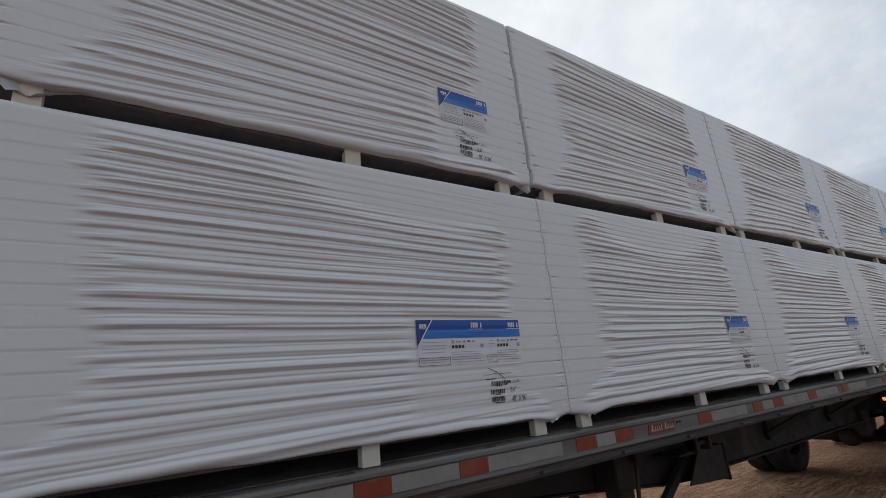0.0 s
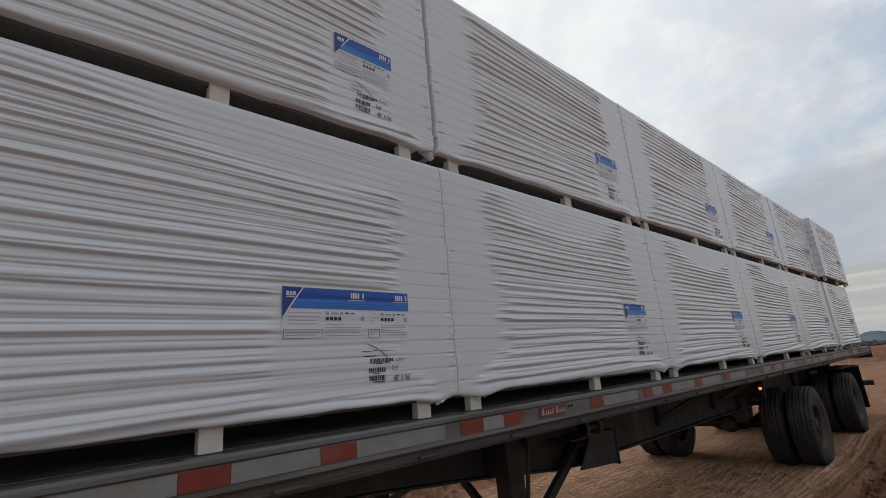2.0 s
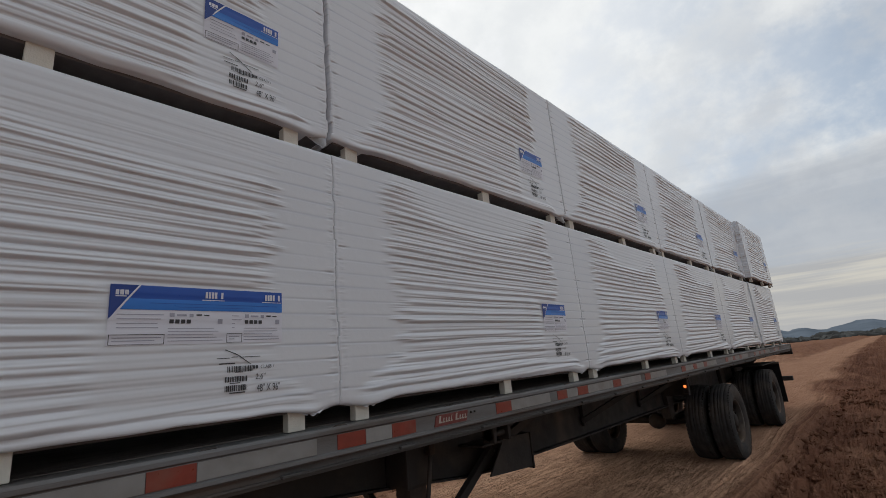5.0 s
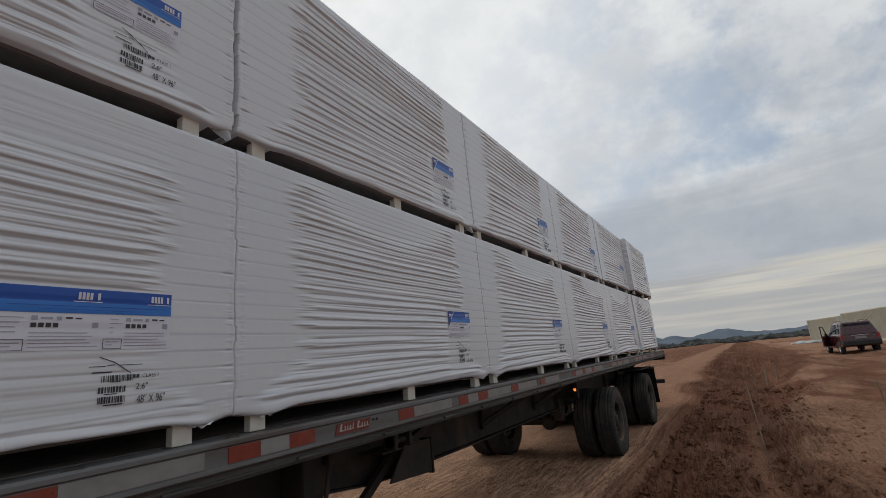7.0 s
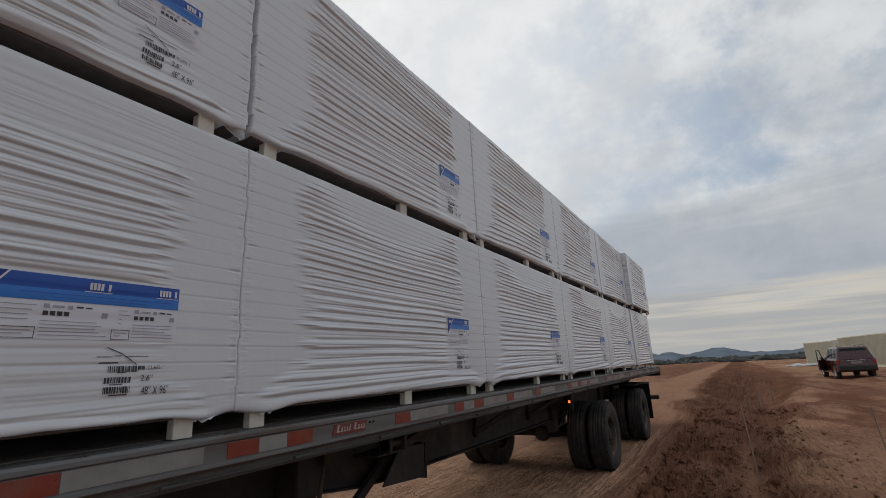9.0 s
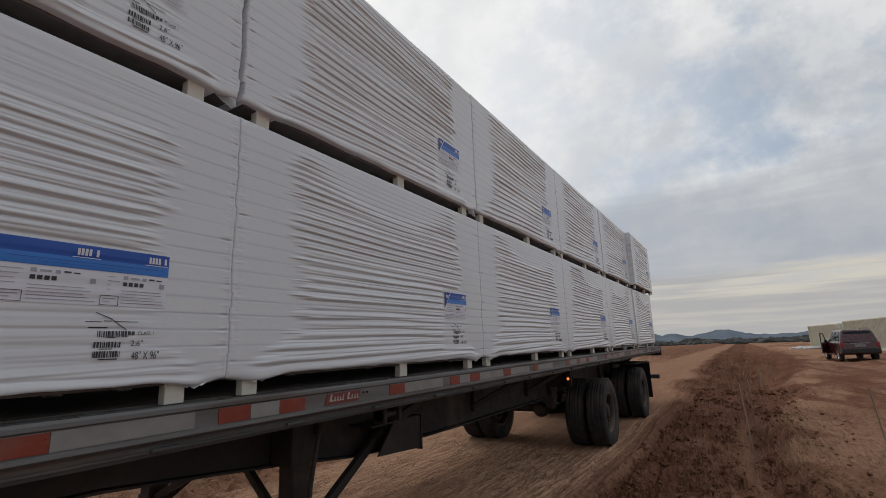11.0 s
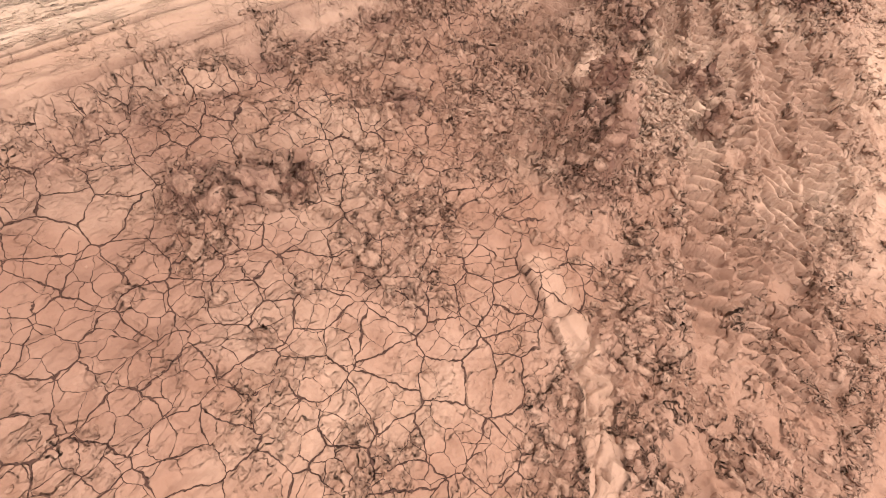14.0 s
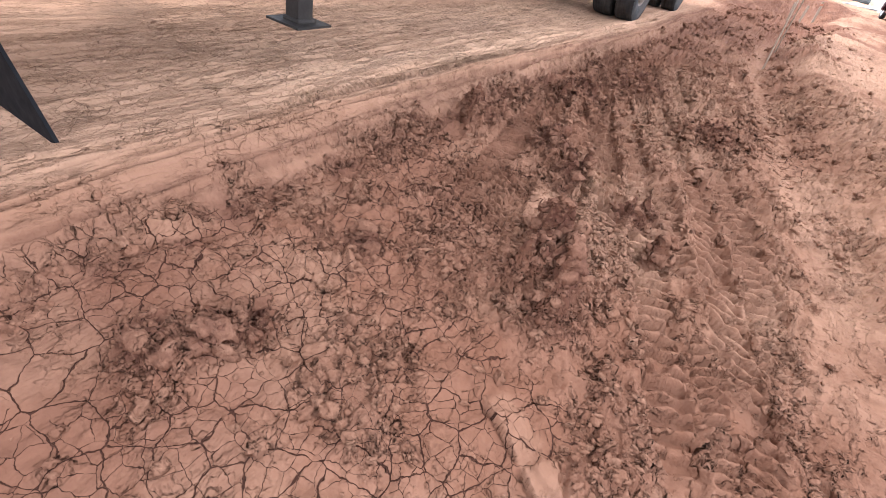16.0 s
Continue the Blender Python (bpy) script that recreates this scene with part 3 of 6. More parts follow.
def clay(x, y):
    r = np.hypot(x, y)
    wob = 0.10 * (fbm(x * 0.7, y * 0.2, 5, 3) - 0.5)
    yy = y + wob + 1.1 * sstep((x - 6) / 9) * (fbm(x * 0.23, 0 * y, 6, 3) - 0.5)
    edge = -0.29 - 0.02 * np.clip(x - 1, 0, 20) + 0.05 * np.clip(x - 8, 0, 14)          # the haul road's shoulder
    bank = -2.72 + 0.14 * np.clip(x, -3, 6) - 0.12 * np.clip(x - 9, 0, 25)              # foot of the bank
    road = sstep((yy - edge + 0.15) / 0.24)
    on_bank = sstep((bank - yy) / 0.45)
    low = -0.125 - 0.11 * sstep((0.25 - x) / 1.1) * sstep((-0.45 - y) / 0.5) - 0.03 * sstep((-yy - 1.5) / 0.5) * sstep((2 - x) / 2)
    far = sstep((r - 9) / 14)
    low = low * (1 - far) + 0.02 * far
    z = low + (0.0 - low) * road
    z = z + on_bank * (1 - far * 0.7) * (0.26 + 0.10 * sstep((bank - 1.5 - yy) / 3))
    # shoulder ridge and the second furrow beside it
    z = z + 0.014 * np.exp(-((yy - edge) / 0.045) ** 2) * (0.6 + 0.8 * fbm(x * 3, y * 3, 8, 3)) + 0.014 * np.exp(-((yy - edge - 0.13) / 0.04) ** 2)
    z = z - 0.020 * np.exp(-((yy - edge - 0.065) / 0.022) ** 2)
    # far side of the road: graded spoil
    z = z + 0.30 * sstep((y - 4.2 - 0.6 * fbm(x * 0.25, 0 * y, 3, 2)) / 1.6) * (0.5 + fbm(x * 0.5, y * 0.6, 12, 4)) * (1 - sstep((y - 9) / 12))
    # wheel ruts and fine drag lines along the road
    z = z - road * (0.022 * np.exp(-((y - 0.35) / 0.25) ** 2) + 0.022 * np.exp(-((y - 2.1) / 0.3) ** 2))
    lines = fbm(x * 0.55, y * 22, 21, 4, 0.7) - 0.5
    # torn flakes: steps along the drag lines, and sharp furrows near the shoulder
    q = 9 * fbm(x * 1.6, y * 6.5, 27, 5, 0.6)
    scarp = (np.floor(q) + sstep((q - np.floor(q)) / 0.22) - q) * sstep((noise2(x * 0.9, y * 2.0, 29) - 0.30) / 0.2)
    rows = yy - edge + 0.012 * (noise2(x * 2.5, y * 2, 33) - 0.5)
    furrow = sstep((0.30 - np.abs(rows - 0.18)) / 0.12) * (np.abs(2 * noise2(x * 0.35, rows * 30, 35) - 1) - 0.45) * sstep((rows + 0.06) / 0.05)
    z = z + 0.058 * furrow
    lug = sstep((0.045 - np.abs(rows - 0.30)) / 0.012) * sstep((x - 0.2) / 0.3) * (1 - sstep((x - 2.6) / 0.6))
    z = z + 0.016 * lug * np.sign(np.sin(2 * math.pi * (x + 0.4 * rows) / 0.036)) * road
    strength = 0.25 + 1.2 * sstep((0.75 - np.abs(y - 0.25)) / 0.6) * noise2(x * 0.5, y * 1.5, 31)
    z = z + road * 0.016 * lines * strength + road * 0.014 * (fbm(x * 4, y * 6, 23, 4) - 0.5) + road * 0.011 * scarp
    # rough ground off the road
    off = 1 - road
    z = z + off * (0.055 * (fbm(x * 1.5, y * 1.5, 41, 3) - 0.5) + 0.022 * (fbm(x * 7, y * 7, 43, 3) - 0.5))
    cracked = sstep((1.0 - np.hypot((x + 0.80) / 0.85, (y + 1.05) / 0.85) + 0.35 * (noise2(x * 4, y * 4, 155) - 0.5)) / 0.15)
    crumbly = np.zeros_like(x)
    fray = 1.3 * (fbm(x * 8, y * 8, 49, 5, 0.65) - 0.5)
    for hx, hy, rx, ry, much in CRUMBLED:
        crumbly = np.maximum(crumbly, much * sstep((1.05 - np.hypot((x - hx) / rx, (y - hy) / ry) + 1.8 * fray) / 0.6))
    crumbly = np.maximum(crumbly, 0.8 * sstep((noise2(x * 2.6, y * 2.6, 47) + fray - 0.62) / 0.08) * (1 - 0.8 * cracked) * (1 - 0.92 * on_bank)) * off
    chunk = np.zeros_like(x)
    # lumps drawn out along the way the tyres went
    lx, ly = 0.62 * (0.94 * x + 0.34 * y), 1.15 * (0.94 * y - 0.34 * x)
    for k, size, amount in ((9, 0.034, 0.50), (16, 0.030, 0.35), (28, 0.016, 0.45)):
        jx, jy = lx + 0.7 / k * (noise2(x * k * 1.3, y * k * 1.3, 3 + k) - 0.5), ly + 0.7 / k * (noise2(x * k * 1.3, y * k * 1.3, 5 + k) - 0.5)
        _, border, who = cells(jx * k, jy * k, 61 + k)
        tilt = 0.6 + 0.8 * (jx * k - np.floor(jx * k))
        chunk = np.maximum(chunk, size * tilt * (who > amount) * (0.35 + 0.65 * who) * sstep(border / 0.22))
    # lugged tyre tracks, pressed in beside the road
    track = np.zeros_like(x)
    tx = 4.6 - 0.5 * np.log1p(np.exp((4.6 - np.clip(x, -3, 30)) / 0.5))
    lanes = ((-1.99, 0.36, 0.085, 0.058, 0.35, 1), (-2.26, 0.34, 0.085, 0.060, -0.30, 2), (-1.42, 0.22, 0.10, 0.062, 0.4, 3), (-1.76, 0.33, 0.090, 0.047, -0.5, 4),
             (-2.12, 0.35, 0.070, 0.043, 0.5, 5), (-1.24, 0.26, 0.11, 0.050, -0.35, 6), (-2.46, 0.33, 0.100, 0.052, 0.45, 7), (-1.02, 0.20, 0.10, 0.045, 0.3, 8))
    for c0, slope, half, pitch, lean, seed in lanes:
        v = y - c0 - slope * tx - 0.02 * np.sin(x * 1.7 + seed)
        begin = 0.15 if seed in (3, 4, 6, 8) else -0.35
        w = sstep((half - np.abs(v)) / 0.025) * sstep((x - begin) / 0.4) * (1 - sstep((x - 9) / 4)) * off
        w = w * sstep((noise2(x * 1.7, y * 2.0, 70 + seed) + 0.25 * (noise2(x * 9, y * 9, 74 + seed) - 0.5) - (0.22 if seed < 4 else 0.36)) / 0.12)
        phase = (x + lean * v + 0.022 * noise2(x * 6, y * 6, seed) + 0.008 * noise2(x * 30, y * 30, seed)) / pitch
        saw = phase - np.floor(phase)
        bars = sstep(saw / 0.07) * sstep((0.66 - saw) / 0.40) * sstep((noise2(x * 16, y * 11, 75 + seed) - 0.10) / 0.2) * (0.6 + 0.5 * noise2(x * 30, y * 30, 77 + seed))
        z = z + w * (-0.030 + 0.052 * bars)
        z = z + 0.035 * (seed < 4) * np.exp(-((np.abs(v) - half - 0.03) / 0.028) ** 2) * off * fbm(x * 8, y * 8, 80 + seed, 3) * (1 - sstep((x - 9) / 4)) * sstep((x + 0.35) / 0.4)
        crumbly = np.maximum(crumbly, (0.75 if seed < 4 else 0.3) * np.exp(-((np.abs(v) - half - 0.04) / 0.045) ** 2) * off * sstep((x + 0.2) / 0.5) * (1 - sstep((x - 9) / 4)) * sstep((fbm(x * 5, y * 5, 84 + seed, 3) - 0.40) / 0.1))
        track = np.maximum(track, w)
    z = z + chunk * (0.75 * crumbly + 0.03 * road + (0.22 + 0.75 * sstep((x - 0.9) / 0.8) * (1 - 0.6 * on_bank) * (1 - channel_at(x, yy, bank))) * off * (1 - 0.5 * cracked)) * (1 - 0.8 * track) - 0.008 * crumbly
    # heaps
    heap = np.zeros_like(x)
    lump_f, _, lump_w = cells(x * 13 + 1.0 * noise2(x * 16, y * 16, 4), y * 13 + 0.8 * noise2(x * 16, y * 16, 5), 71)
    lump = lump_w * np.clip(1 - lump_f * 1.35, 0, 1) ** 0.6
    for hx, hy, hr, hh in HEAPS:
        d = np.hypot(x - hx, (y - hy) * 1.15) / (hr * (0.65 + 0.8 * noise2(x * 9, y * 9, 90)))
        g = sstep(1.3 - d)
        heap = np.maximum(heap, g)
        z = z + 2.1 * hh * g * (0.25 + 1.15 * lump) + 0.012 * g * (fbm(x * 30, y * 30, 93, 2) - 0.5)
    # sheared lips of dried clay, smooth on top, with a dark cleft on one side
    slab_top = np.zeros_like(x)
    for pts, wide, tall, which in (([(-0.33, -1.50), (-0.43, -1.69), (-0.54, -1.84), (-0.66, -1.93), (-0.80, -2.02)], 0.055, 0.016, 1), ([(1.16, -1.12), (1.02, -1.34), (0.96, -1.52)], 0.09, 0.04, 1),
                                   ([(-0.36, -0.72), (-0.24, -0.80), (-0.14, -0.87)], 0.045, 0.030, -1), ([(-0.62, -0.36), (-0.50, -0.42), (-0.38, -0.44)], 0.035, 0.025, -1)):
        d, side, run = along(x + 0.014 * (fbm(x * 14, y * 14, 16, 3) - 0.5), y + 0.014 * (fbm(x * 14, y * 14, 17, 3) - 0.5), pts)
        wide = wide * (0.45 + 0.9 * noise2(x * 8, y * 8, 18))
        gapped = sstep((np.abs(noise2(run * 11, 0 * run, 19) - 0.5) - 0.04) / 0.05)
        inner = np.clip(1 - d / (2.2 * wide), 0, 1) * (side * which > 0) * (0.35 + 0.65 * gapped)
        length = sum(math.dist(p, q) for p, q in zip(pts, pts[1:]))
        ends = sstep(run / 0.05) * sstep((length - run) / 0.05) * (d < 0.3)
        z = z + ends * tall * 1.5 * inner * (0.7 + 0.6 * fbm(x * 12, y * 12, 20, 3)) - ends * 0.012 * np.exp(-(d / 0.010) ** 2) * gapped * (side * which < 0)
        inner = sstep(inner * 3)
        slab_top = np.maximum(slab_top, inner * ends)
    crumbly = crumbly * (1 - slab_top) * (1 - 0.85 * track)
    # smooth channel at the bank's foot, torn slope beyond it
    reach = sstep((x - 0.2) / 0.8) * (1 - sstep((x - 9) / 3)) * off
    channel = channel_at(x, yy, bank) * off
    torn_slope = np.exp(-((yy - bank + 0.42) / 0.26) ** 2) * reach * sstep((noise2(x * 1.1, y * 1.1, 160) - 0.2) / 0.3)
    q = 6 * fbm(x * 1.9, y * 4.2, 161, 5, 0.6)
    z = z - 0.03 * channel + 0.075 * torn_slope * (np.floor(q) + sstep((q - np.floor(q)) / 0.15) - q) + 0.5 * chunk * torn_slope
    crumbly = np.maximum(crumbly * (1 - 0.9 * channel), 0.5 * torn_slope * sstep((fbm(x * 4, y * 6, 163, 3) - 0.45) / 0.1))
    # torn, ridged clay off the road and on the bank beyond it
    rid = 1 - np.abs(2 * fbm(x * 5.5 + 0.3 * noise2(x * 9, y * 9, 6), y * 5.5, 141, 5, 0.6) - 1)
    z = z + off * (1 - 0.85 * track) * (1 - 0.8 * slab_top) * (1 - 0.85 * channel) * (0.044 - 0.028 * cracked) * (1 + 0.9 * sstep((x - 0.6) / 1.2) * (1 - on_bank)) * (rid ** 3 - 0.4) * (0.35 + 0.9 * noise2(x * 1.3, y * 1.3, 143))
    q = 5 * fbm(x * 0.7, y * 2.6, 148, 5, 0.6)
    clefts = np.floor(q) + sstep((q - np.floor(q)) / 0.12) - q
    rough_far = sstep((y - 2.9) / 0.8) * (1 - sstep((y - 14) / 10))
    z = z + rough_far * (0.24 * (fbm(x * 0.8, y * 2.4, 145, 5, 0.6) - 0.5) + 0.06 * (fbm(x * 3, y * 9, 147, 3) - 0.5) + 0.20 * clefts)
    dry = (1 - heap) * (1 - 0.85 * track) * (1 - 0.7 * crumbly)
    zone = cracked
    zone = np.maximum(zone, sstep((0.75 - np.hypot((x - 0.45) / 0.9, (y + 0.85) / 0.6)) / 0.3) * 0.9)
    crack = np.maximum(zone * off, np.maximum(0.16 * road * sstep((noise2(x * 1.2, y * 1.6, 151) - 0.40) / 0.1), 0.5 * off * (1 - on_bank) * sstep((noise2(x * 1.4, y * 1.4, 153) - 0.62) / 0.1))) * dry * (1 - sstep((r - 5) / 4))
    wx, wy = x + 0.05 * (fbm(x * 6, y * 6, 14, 3) - 0.5), y + 0.05 * (fbm(x * 6, y * 6, 15, 3) - 0.5)
    _, big, _ = cells(wx * 6.0, wy * 6.0, 101)
    z = z + zone * off * dry * 0.030 * np.clip(big, 0, 0.35)
    # wide undulation and the fall of the land towards the horizon
    z = z + sstep((r - 6) / 10) * (0.16 * (fbm(x * 0.22, y * 0.3, 51, 4) - 0.5) + 0.38 * off * (1 - sstep((r - 45) / 15)) * sstep((x - 7) / 6) * (fbm(x * 0.35, y * 0.8, 53, 5, 0.55) - 0.5)) * (1 - 0.7 * sstep((2.4 - np.abs(y - 1.2)) / 1.5))
    ditch = np.exp(-((y + 1.7 + 0.02 * (x - 20)) / 1.1) ** 2) * sstep((x - 15) / 4) * (1 - sstep((x - 34) / 4))
    z = z - 0.45 * ditch
    z = z + 0.25 * np.exp(-((y + 3.6) / 0.8) ** 2) * sstep((x - 17) / 4) * (1 - sstep((x - 30) / 5))
    z = z - 0.0085 * np.clip(r - 30, 0, None)
    pale = road * np.clip(0.80 + 0.6 * (fbm(x * 0.5, y * 2.2, 121, 3) - 0.4) + 0.35 * lines * (0.4 + 0.6 * strength), 0, 1) * (0.70 + 0.30 * sstep((x + 0.2) / 1.2)) * (1 - 0.75 * np.exp(-((yy - edge - 0.06) / 0.15) ** 2))
    pale = pale * (1 - 0.65 * sstep((x - 4) / 9)) * (1 - 0.8 * sstep((y - 2.5 - 0.7 * fbm(x * 0.5, y * 0.4, 125, 3)) / 0.5))
    pale = np.maximum(pale, 0.16 * channel)
    pale = np.maximum(pale, on_bank * 0.40 * sstep((fbm(x * 0.8, y * 0.9, 123, 3) - 0.38) / 0.15))
    pale = np.maximum(pale, 0.45 * sstep((y + 30) / 8) * sstep((-5 - y) / 2) * sstep((x - 41) / 3) * (1 - sstep((x - 95) / 9)))
    pale = np.maximum(pale, 0.10 * dry * sstep((fbm(x * 2.2, y * 2.2, 127, 3) - 0.48) / 0.12))
    damp_shade = np.clip(0.80 * heap + 0.22 * off * sstep((0.62 - np.abs(yy - edge + 0.55)) / 0.4) * sstep((fbm(x * 2.5, y * 2.5, 129, 4) - 0.42) / 0.14) * sstep((x + 0.5) / 1.5)
                   + 0.20 * track * noise2(x * 2.2, y * 2.2, 131) * sstep((x - 0.2) / 1.5) + 0.30 * crumbly
                   + 0.8 * off * (1 - on_bank) * sstep((x - 3.0) / 6) * (1 - sstep((x - 34) / 12)) * sstep((fbm(x * 0.9, y * 1.8, 135, 5, 0.6) - 0.34) / 0.16) * (1 - sstep((-y - 5) / 3)), 0, 1)
    # the ditch's shadow is painted into the soil colour here
    damp_shade = np.maximum(damp_shade * (1 - 0.7 * channel), 0.7 * ditch)
    damp_shade = np.maximum(damp_shade, 0.38 * off * sstep((1.2 - np.hypot((x + 0.95) / 0.50, (y + 0.80) / 0.50) + 0.9 * (fbm(x * 3, y * 3, 173, 4) - 0.5)) / 0.6))
    damp_shade = np.maximum(damp_shade, 0.5 * torn_slope * sstep((fbm(x * 3, y * 5, 165, 4) - 0.42) / 0.12))
    damp_shade = np.maximum(damp_shade, 0.55 * off * sstep((1.1 - np.hypot((x + 1.02) / 0.55, (y + 0.42) / 0.30) + 0.8 * (fbm(x * 4, y * 4, 138, 4) - 0.5)) / 0.6))
    damp_shade = np.maximum(damp_shade, off * sstep((x - 6) / 5) * (1 - sstep((r - 45) / 30)) * (0.18 + 0.6 * sstep((fbm(x * 0.3, y * 1.1, 136, 5, 0.6) - 0.45) / 0.12)))
    damp_shade = np.maximum(damp_shade, 1.0 * sstep((yy - edge + 0.02) / 0.03) * sstep((edge + 0.20 - yy) / 0.10) * sstep((-lines) / 0.07))
    damp_shade = np.maximum(damp_shade, 0.6 * sstep((y - 2.2) / 1.5) * sstep((fbm(x * 0.45, y * 3.2, 137, 4, 0.6) - 0.47) / 0.10) * (1 - sstep((r - 60) / 60)))
    damp_shade = np.maximum(damp_shade, 0.15 * road * sstep((fbm(x * 1.1, y * 7, 139, 4, 0.6) - 0.60) / 0.07))
    pale = np.maximum(pale, 0.10 * slab_top)
    dusty = off * sstep((x - 0.1) / 0.7) * sstep((-0.8 - y) / 0.5) * (1 - sstep((x - 5) / 4)) * (0.3 + 0.7 * sstep((fbm(x * 1.3, y * 2.1, 171, 4) - 0.38) / 0.2))
    pale = np.maximum(pale, 0.24 * dusty * (1 - heap))
    pale = np.maximum(pale, 0.50 * sstep((y - 2.6) / 0.7) * (0.35 + 0.65 * sstep((fbm(x * 0.6, y * 2.4, 175, 4) - 0.40) / 0.15)) * (1 - sstep((r - 30) / 30)))
    damp_shade = damp_shade * (1 - 0.4 * dusty)
    damp_shade = np.maximum(damp_shade, 0.9 * np.exp(-((yy - edge + 0.12) / 0.10) ** 2) * sstep((fbm(x * 3.5, y * 6, 134, 4, 0.6) - 0.36) / 0.14) * (1 - sstep((x - 6) / 4)))
    # groove shade put into the colour: darker where the furrows dip
    damp_shade = np.maximum(damp_shade, 0.6 * sstep((0.05 - furrow) / 0.22) * sstep((0.26 - np.abs(rows - 0.12)) / 0.1))
    damp_shade = np.maximum(damp_shade * (1 - 0.8 * slab_top), 0.08 * crumbly)
    damp_shade = np.maximum(0.75 * damp_shade, 0.95 * heap)
    loose = np.clip(crumbly + 0.9 * heap + 0.04 * off + 0.010, 0, 1) * (1 - 0.95 * slab_top)
    return z, np.clip(pale, 0, 1), damp_shade, np.clip(crack, 0, 1), loose


def build_ground():
    xs = axis(-2.4, 4.6, -1.35, 1.95, 0.0050, 0.013, 1.12, 1.035, 3000)
    ys = axis(-3.1, 1.3, -2.35, -0.15, 0.0046, 0.012, 1.06, 1.04, 3000)
    X, Y = np.meshgrid(xs, ys)
    Z, pale, damp_shade, crack, loose = ground_height(X, Y)
    me = grid_mesh("ground", X, Y, Z)
    for name, values in (("soil_pale", pale), ("soil_damp_shade", damp_shade), ("soil_crack", crack), ("soil_rough", loose)):
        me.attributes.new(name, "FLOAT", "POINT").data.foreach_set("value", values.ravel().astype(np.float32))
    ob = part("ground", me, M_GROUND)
    return tagged(ob, "reddish clay ground, rutted, cracked and churned by tyres", "ground", kind="structure")


def z_at(x, y):
    return float(ground_height(np.array([[float(x)]]), np.array([[float(y)]]))[0][0, 0])


ground = build_ground()


def lump_mesh(rng, fine):
    """One crumbled clod, angular and uneven."""
    bm = bmesh.new()
    bmesh.ops.create_icosphere(bm, subdivisions=2 if fine else 1, radius=1)
    k = rng.uniform(0, 50)
    for v in bm.verts:
        d = 1 + (0.9 if fine else 0.55) * noise.noise(v.co * 1.4 + Vector((k, 0, 0))) + (0.45 * noise.noise(v.co * 3.3 + Vector((0, k, 0))) if fine else rng.uniform(-0.22, 0.22))
        v.co *= d
    co = np.array([v.co[:] for v in bm.verts])
    faces = np.array([[v.index for v in f.verts] for f in bm.faces])
    bm.free()
    return co, faces


